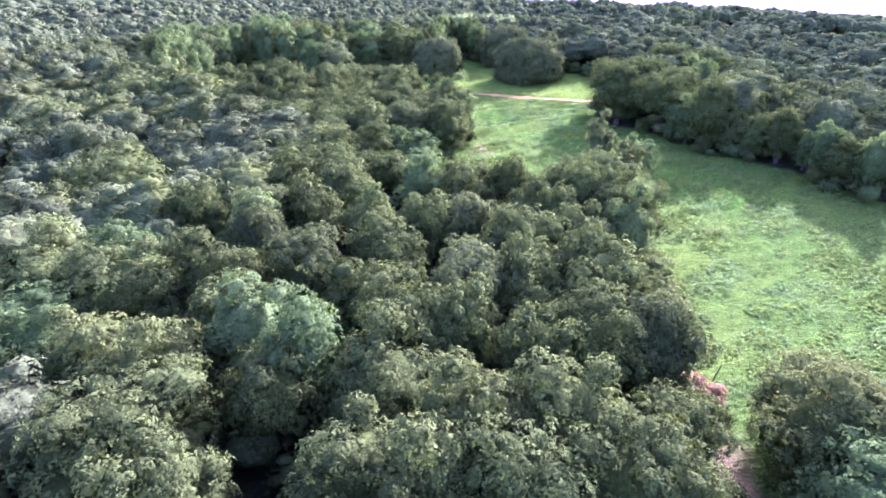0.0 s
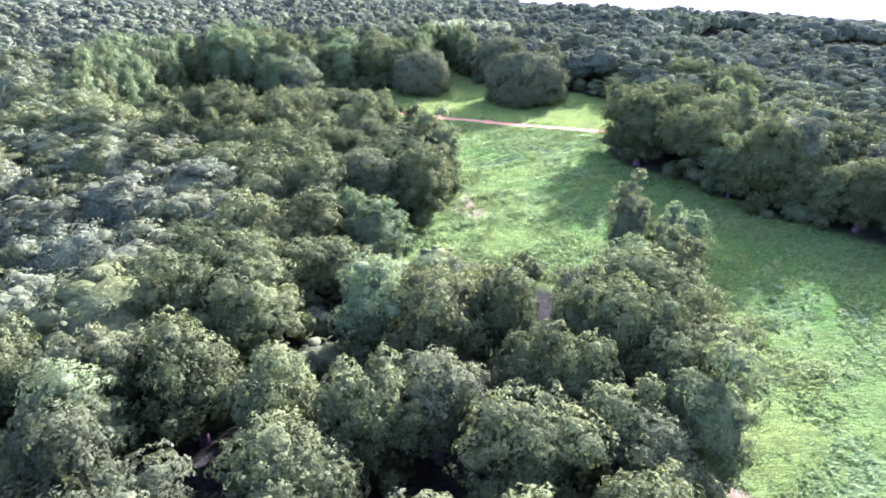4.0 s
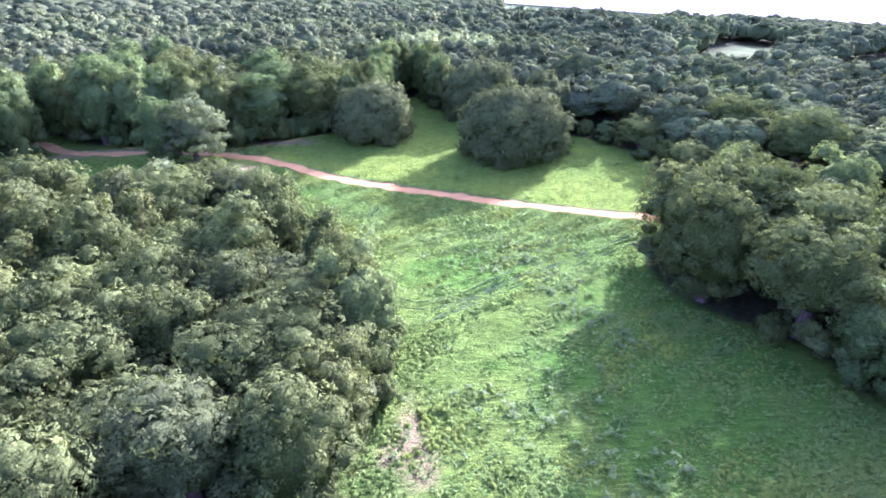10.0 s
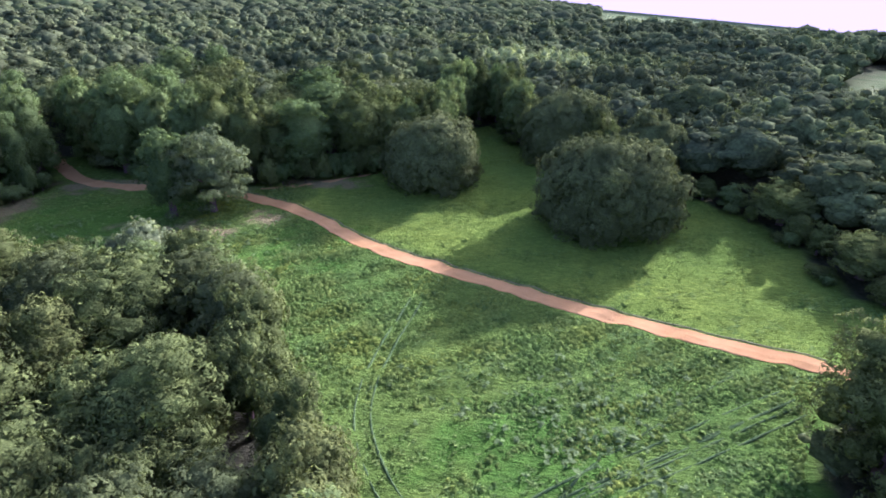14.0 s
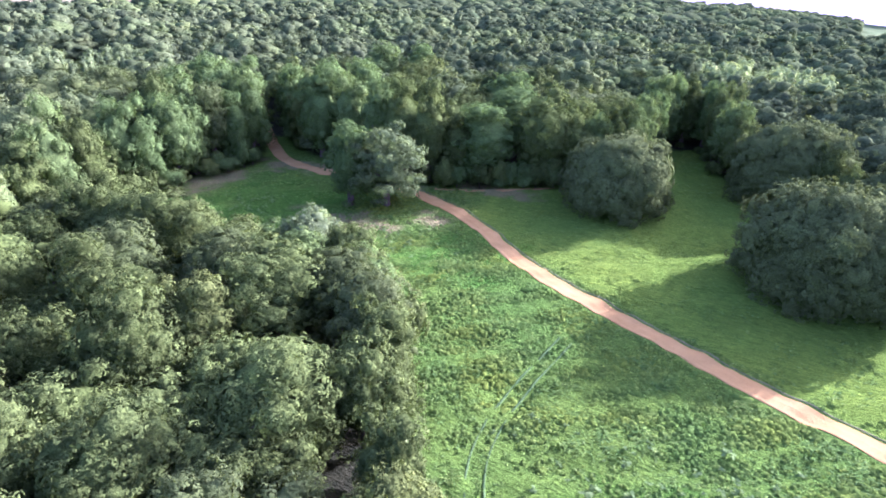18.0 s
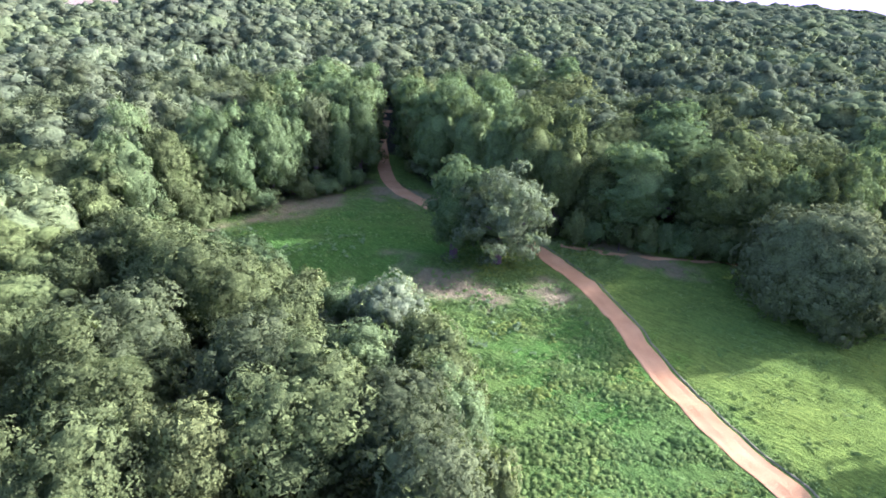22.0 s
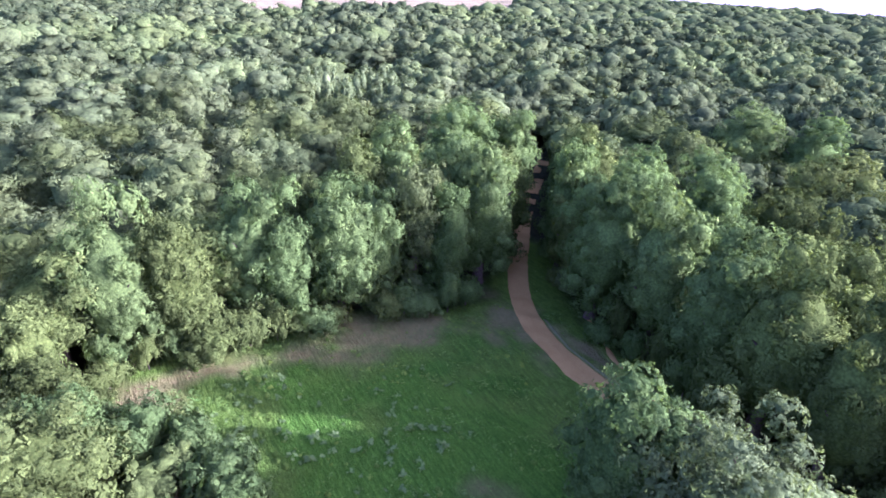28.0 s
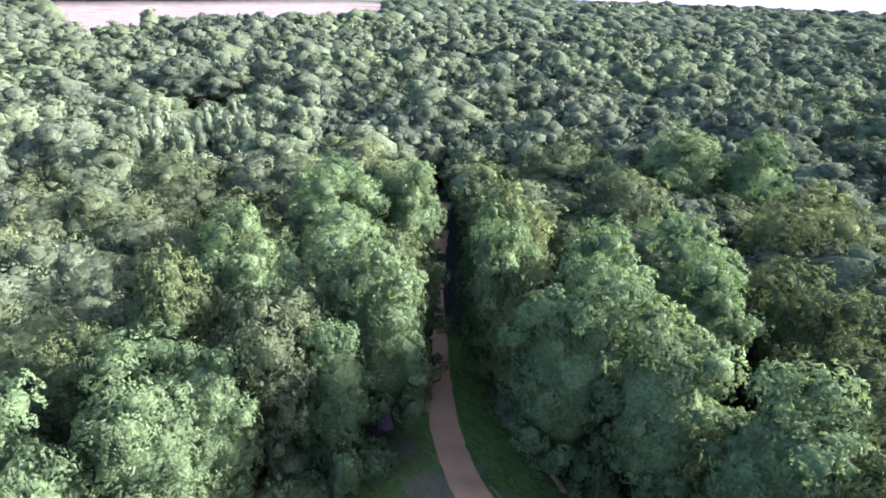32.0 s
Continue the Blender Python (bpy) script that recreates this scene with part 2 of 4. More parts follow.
def ground_material():
    """Meadow grass, leaf litter under the wood, worn soil and dry straw, told apart by the cover stored on the sheet."""
    m, nodes, links = material("ground_cover")
    geo = nodes.new("ShaderNodeNewGeometry")
    pos = geo.outputs["Position"]
    cover = {}
    for key in ("meadow", "soil", "straw", "crop", "lush", "mown", "stubble"):
        a = nodes.new("ShaderNodeAttribute")
        a.attribute_name = key
        cover[key] = a.outputs["Fac"]
    wide = noise_node(nodes, links, 0.045, 4.0, pos)
    tuft = noise_node(nodes, links, 1.1, 6.0, pos, 0.65)
    fine = noise_node(nodes, links, 5.0, 5.0, pos, 0.7)
    lay = nodes.new("ShaderNodeMapping")
    lay.inputs["Rotation"].default_value, lay.inputs["Scale"].default_value = (0, 0, radians(-37)), (0.35, 1.9, 1)
    links.new(pos, lay.inputs["Vector"])
    swath = noise_node(nodes, links, 1.5, 5.0, lay.outputs["Vector"], 0.65)
    g1 = ramp(nodes, [(0.25, (0.030, 0.077, 0.013)), (0.5, (0.050, 0.115, 0.019)), (0.75, (0.080, 0.153, 0.025))])
    links.new(tuft.outputs["Fac"], g1.inputs["Fac"])
    g2 = ramp(nodes, [(0.3, (0.031, 0.092, 0.016)), (0.7, (0.072, 0.129, 0.019))])
    links.new(wide.outputs["Fac"], g2.inputs["Fac"])
    grass = mix_colour(nodes, links, 0.5, g1.outputs["Color"], g2.outputs["Color"])
    shade = ramp(nodes, [(0.3, (0.6, 0.64, 0.58)), (0.68, (1.3, 1.28, 1.15))])
    links.new(fine.outputs["Fac"], shade.inputs["Fac"])
    grass = mix_colour(nodes, links, 0.9, grass, shade.outputs["Color"], "MULTIPLY")
    comb = ramp(nodes, [(0.34, (0.62, 0.68, 0.60)), (0.64, (1.3, 1.23, 1.02))])
    links.new(swath.outputs["Fac"], comb.inputs["Fac"])
    grass = mix_colour(nodes, links, 0.85, grass, comb.outputs["Color"], "MULTIPLY")
    lush = mix_colour(nodes, links, 1.0, grass, (0.62, 0.92, 0.72), "MULTIPLY")
    grass = mix_colour(nodes, links, cover["lush"], grass, lush)
    mown = mix_colour(nodes, links, 1.0, grass, (1.35, 1.22, 1.02), "MULTIPLY")
    grass = mix_colour(nodes, links, cover["mown"], grass, mown)
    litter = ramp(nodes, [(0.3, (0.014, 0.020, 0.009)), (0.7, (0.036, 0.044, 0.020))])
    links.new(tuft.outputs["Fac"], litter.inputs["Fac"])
    soil = ramp(nodes, [(0.3, (0.142, 0.104, 0.053)), (0.7, (0.214, 0.160, 0.083))])
    links.new(tuft.outputs["Fac"], soil.inputs["Fac"])
    straw = ramp(nodes, [(0.3, (0.100, 0.108, 0.040)), (0.7, (0.165, 0.132, 0.062))])
    links.new(tuft.outputs["Fac"], straw.inputs["Fac"])
    crop = ramp(nodes, [(0.35, (0.052, 0.100, 0.032)), (0.65, (0.092, 0.130, 0.048))])
    links.new(wide.outputs["Fac"], crop.inputs["Fac"])
    stubble = ramp(nodes, [(0.35, (0.125, 0.128, 0.058)), (0.65, (0.185, 0.172, 0.086))])
    links.new(wide.outputs["Fac"], stubble.inputs["Fac"])
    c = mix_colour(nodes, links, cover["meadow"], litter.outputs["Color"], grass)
    for key, r in (("straw", straw), ("soil", soil), ("crop", crop), ("stubble", stubble)):
        c = mix_colour(nodes, links, cover[key], c, r.outputs["Color"])
    b = nodes["Principled BSDF"]
    links.new(c, b.inputs["Base Color"])
    b.inputs["Roughness"].default_value = 0.85
    b.inputs["Specular IOR Level"].default_value = 0.0
    fuzz = nodes.new("ShaderNodeMath")
    fuzz.operation = "MULTIPLY"
    fuzz.inputs[1].default_value = 0.05
    links.new(cover["meadow"], fuzz.inputs[0])
    links.new(fuzz.outputs[0], b.inputs["Sheen Weight"])
    b.inputs["Sheen Roughness"].default_value = 0.6
    b.inputs["Sheen Tint"].default_value = (0.40, 0.62, 0.10, 1)
    both = nodes.new("ShaderNodeMath")
    both.operation = "MULTIPLY_ADD"
    both.inputs[1].default_value = 0.7
    links.new(fine.outputs["Fac"], both.inputs[0])
    links.new(swath.outputs["Fac"], both.inputs[2])
    bump = nodes.new("ShaderNodeBump")
    bump.inputs["Distance"].default_value = 1.2
    bump.inputs["Strength"].default_value = 0.8
    links.new(both.outputs[0], bump.inputs["Height"])
    links.new(bump.outputs["Normal"], b.inputs["Normal"])
    return m


GROUND = ground_material()


def road_material():
    m, nodes, links = material("laterite_track")
    geo = nodes.new("ShaderNodeNewGeometry")
    big, small = noise_node(nodes, links, 0.25, 4.0, geo.outputs["Position"]), noise_node(nodes, links, 9.0, 6.0, geo.outputs["Position"], 0.7)
    r1 = ramp(nodes, [(0.3, (0.186, 0.126, 0.036)), (0.7, (0.234, 0.168, 0.052))])
    links.new(big.outputs["Fac"], r1.inputs["Fac"])
    r2 = ramp(nodes, [(0.3, (0.8, 0.78, 0.76)), (0.7, (1.1, 1.1, 1.1))])
    links.new(small.outputs["Fac"], r2.inputs["Fac"])
    b = nodes["Principled BSDF"]
    b.inputs["Specular IOR Level"].default_value = 0.0
    links.new(mix_colour(nodes, links, 1.0, r1.outputs["Color"], r2.outputs["Color"], "MULTIPLY"), b.inputs["Base Color"])
    b.inputs["Roughness"].default_value = 0.9
    bump = nodes.new("ShaderNodeBump")
    bump.inputs["Distance"].default_value = 0.03
    links.new(small.outputs["Fac"], bump.inputs["Height"])
    links.new(bump.outputs["Normal"], b.inputs["Normal"])
    return m


TRACK = road_material()


# ---------- helpers for plan and meshes ----------
def inside(poly, x, y):
    x, y = np.asarray(x, float), np.asarray(y, float)
    hit = np.zeros(x.shape, bool)
    for (ax, ay), (bx, by) in zip(poly, np.roll(poly, -1, 0)):
        if ay != by:
            hit ^= ((ay > y) != (by > y)) & (x < (bx - ax) * (y - ay) / (by - ay) + ax)
    return hit


def line_distance(line, x, y, closed=False):
    x, y = np.asarray(x, float), np.asarray(y, float)
    best = np.full(x.shape, 1e9)
    pts = list(map(tuple, line)) + ([tuple(line[0])] if closed else [])
    for (ax, ay), (bx, by) in zip(pts, pts[1:]):
        dx, dy = bx - ax, by - ay
        t = np.clip(((x - ax) * dx + (y - ay) * dy) / (dx * dx + dy * dy), 0, 1)
        best = np.minimum(best, np.hypot(x - ax - t * dx, y - ay - t * dy))
    return best


def smooth_noise(x, y, size, seed=0):
    """Value noise on a lattice, -1 to 1."""
    g = np.random.RandomState(seed).uniform(-1, 1, (512, 512))
    u, v = np.asarray(x) / size, np.asarray(y) / size
    i, j = np.floor(u).astype(int), np.floor(v).astype(int)
    a, b = u - i, v - j
    a, b = a * a * (3 - 2 * a), b * b * (3 - 2 * b)
    i, j, i1, j1 = i % 512, j % 512, (i + 1) % 512, (j + 1) % 512
    return (g[i, j] * (1 - a) + g[i1, j] * a) * (1 - b) + (g[i, j1] * (1 - a) + g[i1, j1] * a) * b


def curve_through(pts, step):
    """Points every step metres along a smooth curve through pts."""
    p = np.array([pts[0], *pts, pts[-1]], float)
    out = []
    for k in range(1, len(p) - 2):
        n = max(2, int(np.hypot(*(p[k + 1] - p[k])) / step))
        for t in np.arange(n) / n:
            out.append(0.5 * (2 * p[k] + (p[k + 1] - p[k - 1]) * t + (2 * p[k - 1] - 5 * p[k] + 4 * p[k + 1] - p[k + 2]) * t * t + (3 * p[k] - p[k - 1] - 3 * p[k + 1] + p[k + 2]) * t ** 3))
    return np.array(out + [p[-1]])


def mesh_of(name, verts, faces, mat, smooth=False, slots=None, normals=None):
    """A mesh from numpy vertices and faces of one size; slots: each face's material; normals: one for each vertex, of rounded foliage."""
    me = bpy.data.meshes.new(name)
    verts, faces = np.asarray(verts, np.float32), np.asarray(faces, np.int32)
    n, k = faces.shape
    me.vertices.add(len(verts))
    me.vertices.foreach_set("co", verts.ravel())
    me.loops.add(n * k)
    me.loops.foreach_set("vertex_index", faces.ravel())
    me.polygons.add(n)
    me.polygons.foreach_set("loop_start", np.arange(0, n * k, k, dtype=np.int32))
    me.polygons.foreach_set("use_smooth", np.full(n, smooth))
    for one in mat if isinstance(mat, list) else [mat]:
        me.materials.append(one)
    if slots is not None:
        me.polygons.foreach_set("material_index", np.asarray(slots, np.int32))
    me.update(calc_edges=True)
    if normals is not None:
        me.attributes.new("custom_normal", "FLOAT_VECTOR", "POINT").data.foreach_set("vector", np.asarray(normals, np.float32).ravel())
    return me


def part(name, me, parent, label=""):
    ob = new(name, me)
    ob.parent = parent
    return tagged(ob, label)


def land_drop(x, y):
    """How far the land falls away beyond the meadow to the north-east."""
    d = np.maximum(0.9 * np.asarray(x, float) + 0.35 * np.asarray(y, float) - 250, 0)
    return 0.07 * d * d / (d + 60)


def ground_z(x, y):
    u, v = 0.8 * x + 0.6 * y, (0.8 * y - 0.6 * x)
    return 0.22 * smooth_noise(x, y, 17, 3) + 0.12 * smooth_noise(x, y, 4.5, 4) + 0.27 * smooth_noise(u / 2.6, v, 1.9, 6) - 0.1


# ---------- ground ----------
FIELD_EAST = np.array([(112, 298), (138, 294), (160, 331), (245, 444), (236, 492), (202, 464), (151, 372)], float)
FIELD_FAR_EAST = np.array([(163, 306), (172, 290), (204, 289), (330, 380), (359, 459), (273, 416)], float)
FIELD_NORTH = np.array([(70, 572), (115, 584), (282, 674), (2048, 2539), (1948, 3039), (700, 2021), (146, 1099)], float)
FIELD_WEST = np.array([(-415, 262), (-620, 300), (-900, 330), (-900, 800), (-700, 760), (-625, 640), (-470, 520), (-430, 360)], float)
SOIL_SPOTS = [(-42, 42, 7, 5), (-5.5, 114.5, 4.5, 2.0), (27.3, 67, 1.5, 9), (22.5, 33, 3.5, 7), (-68, 180.5, 3.5, 2.2), (-64, 224.6, 3.5, 1.2)]
STRAW_SPOTS = [(-40, 202, 11, 4), (-80.7, 187, 3.2, 17), (-78, 178, 6, 3.5), (-78, 207, 3.2, 11), (-72, 221, 8, 4), (9, 129, 2.2, 8), (-30, 210, 6, 4), (-52, 224, 12, 2.5), (-24, 231, 10, 3)]
LUSH_SPOTS = [(-60, 200, 18, 14), (-20, 200, 9, 10), (38, 130, 14, 22), (52, 100, 14, 10), (15, 162, 9, 6), (42, 150, 9, 12)]


# glade and stands of other trees in the wood: centre and half-widths
GLADE = (58, 317, 34, 11)
LIME_STAND, SPIRE_STAND, PLANTATION = (22, 350, 22, 22), (-164, 236, 15, 20), (-205, 252, 20, 18)


def in_oval(oval, x, y, grow=1.0):
    return np.hypot((x - oval[0]) / oval[2], (y - oval[1]) / oval[3]) < grow


def axis(fine0, fine1, step, low, high):
    mid = np.arange(fine0, fine1 + step, step)
    left, right, d = [], [], step
    while mid[0] - sum(left) > low:
        d *= 1.22
        left.append(d)
    d = step
    while mid[-1] + sum(right) < high:
        d *= 1.22
        right.append(d)
    return np.concatenate([mid[0] - np.cumsum(left)[::-1], mid, mid[-1] + np.cumsum(right)])


def spots(x, y, places, seed, rag=0.45, soft=0.45):
    out = np.zeros(np.shape(x))
    wob = smooth_noise(x, y, 2.2, seed) * rag + smooth_noise(x, y, 6, seed + 1) * rag
    for cx, cy, rx, ry in places:
        d = np.hypot((x - cx) / rx, (y - cy) / ry) + wob
        out = np.maximum(out, np.clip((1.15 - d) / soft, 0, 1))
    return out


def is_mown(x, y):
    """The sward north of the track and the west lobe of the meadow are cut short."""
    return (x < -48) | (y > 150) & (y > 184 - 0.45 * (x - 38)) & (x > -25)


def make_ground():
    xs, ys = axis(-96, 84, 0.85, -4300, 4300), axis(24, 288, 0.85, -4200, 4500)
    x, y = np.meshgrid(xs, ys, indexing="ij")
    near = (x > -100) & (x < 90) & (y > 18) & (y < 292)
    z = np.where(near, ground_z(x, y) + 0.15 * smooth_noise(x, y, 1.4, 8) * np.clip((line_distance(ROAD, x, y) - 2.4) / 1.5, 0, 1), -0.1) - land_drop(x, y)
    nx, ny = x.shape
    i = np.arange(nx * ny).reshape(nx, ny)
    faces = np.stack([i[:-1, :-1], i[1:, :-1], i[1:, 1:], i[:-1, 1:]], -1).reshape(-1, 4)
    x, y, z = x.ravel(), y.ravel(), z.ravel()
    me = mesh_of("ground", np.stack([x, y, z], -1), faces, GROUND, True)
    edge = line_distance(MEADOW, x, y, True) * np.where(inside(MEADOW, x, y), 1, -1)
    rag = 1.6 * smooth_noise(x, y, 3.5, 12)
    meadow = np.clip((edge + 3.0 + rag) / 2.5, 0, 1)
    meadow = np.maximum(meadow, in_oval(GLADE, x, y) | in_oval(PLANTATION, x, y))
    crop = np.zeros(x.shape)
    for f in (FIELD_EAST, FIELD_FAR_EAST, FIELD_NORTH):
        crop = np.maximum(crop, inside(f, x, y))
    crop = np.maximum(crop, np.clip((np.hypot(x, y - 150) - 1000) / 200, 0, 1))
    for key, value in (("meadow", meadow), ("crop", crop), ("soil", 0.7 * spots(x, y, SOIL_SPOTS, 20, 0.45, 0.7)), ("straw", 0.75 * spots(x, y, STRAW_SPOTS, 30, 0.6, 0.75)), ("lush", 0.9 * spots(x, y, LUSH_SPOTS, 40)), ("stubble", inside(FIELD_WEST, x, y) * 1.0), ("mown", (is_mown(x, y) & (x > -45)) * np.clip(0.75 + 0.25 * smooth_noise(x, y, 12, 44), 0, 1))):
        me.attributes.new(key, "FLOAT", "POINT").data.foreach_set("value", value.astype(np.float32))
    return tagged(new("ground", me), "wide green meadow ground with worn soil and dry straw patches inside a wood", "ground", kind="structure")


make_ground()


def make_road():
    line = curve_through(ROAD, 0.45)
    along = np.gradient(line, axis=0)
    along /= np.hypot(*along.T)[:, None]
    side = np.stack([-along[:, 1], along[:, 0]], -1)
    n = len(line)
    rows = []
    for k, off in enumerate((-1.0, -0.93, -0.5, 0, 0.5, 0.93, 1.0)):
        half = 1.52 + (0.13 * smooth_noise(np.arange(n), np.full(n, k), 2.2, 60 + k) if abs(off) > 0.8 else 0)
        p = line + side * (off * half)[:, None] if np.ndim(half) else line + side * off * half
        z = ground_z(p[:, 0], p[:, 1]) + (0.07 if abs(off) < 0.95 else -0.02) - (0.03 if abs(off) == 0.5 else 0)
        rows.append(np.stack([p[:, 0], p[:, 1], z], -1))
    v = np.stack(rows, 1)
    i = np.arange(n * 7).reshape(n, 7)
    faces = np.stack([i[:-1, 1:], i[1:, 1:], i[1:, :-1], i[:-1, :-1]], -1).reshape(-1, 4)
    ob = new("dirt_track", mesh_of("dirt_track", v.reshape(-1, 3), faces, TRACK))
    tagged(ob, "pale reddish laterite dirt track winding across the meadow", "dirt track", kind="structure")


make_road()



def strip_along(pts, offset, half, lift, crown, seed):
    """A ribbon that follows a curve at some offset, with ragged edges and its middle raised or sunk."""
    line = curve_through(pts, 0.8)
    along = np.gradient(line, axis=0)
    along /= np.hypot(*along.T)[:, None]
    side = np.stack([-along[:, 1], along[:, 0]], -1)
    n, rows = len(line), []
    for k, off in enumerate((-1, -0.4, 0.4, 1)):
        w = off * half * (1 + 0.3 * smooth_noise(np.arange(n), np.full(n, k), 2, seed + k)) + offset
        p = line + side * w[:, None]
        z = ground_z(p[:, 0], p[:, 1]) - land_drop(p[:, 0], p[:, 1]) + lift + (crown * (1 + 0.5 * smooth_noise(np.arange(n), np.full(n, 7.0), 1.5, seed)) if abs(off) < 1 else -0.12)
        rows.append(np.stack([p[:, 0], p[:, 1], z], -1))
    i = np.arange(n * 4).reshape(n, 4)
    faces = np.stack([i[:-1, 1:], i[1:, 1:], i[1:, :-1], i[:-1, :-1]], -1).reshape(-1, 4)
    return np.stack(rows, 1).reshape(-1, 3), faces


def verge_material(name, dark, pale):
    m, nodes, links = material(name)
    geo = nodes.new("ShaderNodeNewGeometry")
    n = noise_node(nodes, links, 1.7, 5.0, geo.outputs["Position"], 0.7)
    r = ramp(nodes, [(0.32, dark), (0.68, pale)])
    links.new(n.outputs["Fac"], r.inputs["Fac"])
    b = nodes["Principled BSDF"]
    links.new(r.outputs["Color"], b.inputs["Base Color"])
    b.inputs["Roughness"].default_value, b.inputs["Specular IOR Level"].default_value = 0.9, 0.0
    bump = nodes.new("ShaderNodeBump")
    bump.inputs["Distance"].default_value = 0.3
    links.new(n.outputs["Fac"], bump.inputs["Height"])
    links.new(bump.outputs["Normal"], b.inputs["Normal"])
    return m


RUT = verge_material("crushed_grass", (0.020, 0.050, 0.014), (0.048, 0.092, 0.025))
VERGE = verge_material("rough_verge", (0.060, 0.088, 0.028), (0.115, 0.125, 0.050))
LOOP = [(45, 172.3), (33, 164.8), (22.6, 158.2), (15, 153.2), (9, 151.4), (4.2, 155.2), (0.6, 162), (-0.4, 169), (0.5, 178), (2, 186)]
CROSS = [(12, 149), (22, 156), (34, 163.4), (46, 170.6)]
EARLY = [(10, 148), (16, 152.5), (22, 160), (31, 168), (40, 176)]
for rut_line, offsets in ((LOOP, (-0.85, 0.85)), (CROSS, (-0.9, 0.3, 1.1)), (EARLY, (-0.8,))):
    for off in offsets:
        v, f = strip_along(rut_line, off, 0.17, 0.04, 0.02, 90)
        tagged(new("wheel_rut", mesh_of("wheel_rut", v, f, RUT, True)), "dark wheel rut pressed into the meadow grass", "wheel rut", kind="structure")
for off in (-1.95,):
    v, f = strip_along(ROAD[3:-5], off, 0.22, 0.02, 0.05, 95)
    tagged(new("grass_verge", mesh_of("grass_verge", v, f, VERGE, True)), "rough grassy bank along the dirt track", "grass verge", kind="structure")

def soil_path(name, pts, half, label):
    v, f = strip_along(pts, 0.0, half, 0.05, 0.02, 130)
    tagged(new(name, mesh_of(name, v, f, TRACK, True)), label, "footpath", kind="structure")


soil_path("footpath", [(-37, 224.5), (-31, 228.2), (-25, 231.4), (-15, 239.0), (-9, 244)], 0.95, "narrow bare soil path along the wood's edge")
soil_path("footpath", [(-70, 229.5), (-66, 228), (-61, 226), (-54, 224.6)], 0.35, "narrow bare soil path beside the dirt track")
soil_path("far_track", [(8, 318), (30, 319), (48, 321.5), (70, 324), (96, 332)], 2.2, "pale dirt track in a distant glade")

# glowing ring added as a stand-in for distant haze over the horizon
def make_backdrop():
    m, nodes, links = material("haze_glow")
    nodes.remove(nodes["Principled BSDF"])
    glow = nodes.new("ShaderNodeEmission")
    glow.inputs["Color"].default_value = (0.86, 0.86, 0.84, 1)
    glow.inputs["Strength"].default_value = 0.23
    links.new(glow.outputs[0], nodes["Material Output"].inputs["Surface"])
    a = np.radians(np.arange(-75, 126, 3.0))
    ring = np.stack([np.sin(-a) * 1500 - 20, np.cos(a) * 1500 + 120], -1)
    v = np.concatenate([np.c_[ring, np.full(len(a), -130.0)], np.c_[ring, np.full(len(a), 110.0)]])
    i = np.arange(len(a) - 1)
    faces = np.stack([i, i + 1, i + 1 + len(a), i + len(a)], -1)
    tagged(new("backdrop", mesh_of("backdrop", v, faces, m)), "pale glowing backdrop ring standing in for haze along the far horizon", "backdrop", kind="structure")


make_backdrop()


# ---------- trees ----------
def ball(level):
    bm = bmesh.new()
    bmesh.ops.create_icosphere(bm, subdivisions=level, radius=1.0)
    v = np.array([p.co for p in bm.verts])
    bm.verts.index_update()
    f = np.array([[p.index for p in q.verts] for q in bm.faces])
    bm.free()
    return v, f


BALL_20, BALL_80 = ball(1), ball(2)


def unit(v):
    return v / (np.linalg.norm(v, axis=-1, keepdims=True) + 1e-9)


def lumps_of(rng, rx, rz, zc, count, size, low=-0.55, barrel=2.0, loose=0.1, even=0.0):
    """Centres and radii of the billows of leaves that make up a crown."""
    k = np.arange(count)
    u = low + (0.97 - low) * (k + 0.5) / count
    phi = k * 2.39996 + rng.uniform(0, 6)
    s = np.sqrt(1 - np.abs(u) ** np.where(u < 0, barrel, 2.0))
    d = np.stack([s * np.cos(phi), s * np.sin(phi), u], -1) + rng.normal(0, 0.13 - 0.09 * even, (count, 3))
    r = size * rx * rng.uniform(0.6 + 0.25 * even, 1.35 - 0.2 * even, count)
    reach = rng.uniform(1 - 2 * loose, 1 + 0.5 * loose, count)
    c = d * np.stack([(rx - r) * reach, (rx - r) * reach, (rz - 0.8 * r) * reach], -1) + (0, 0, zc)
    return c, r


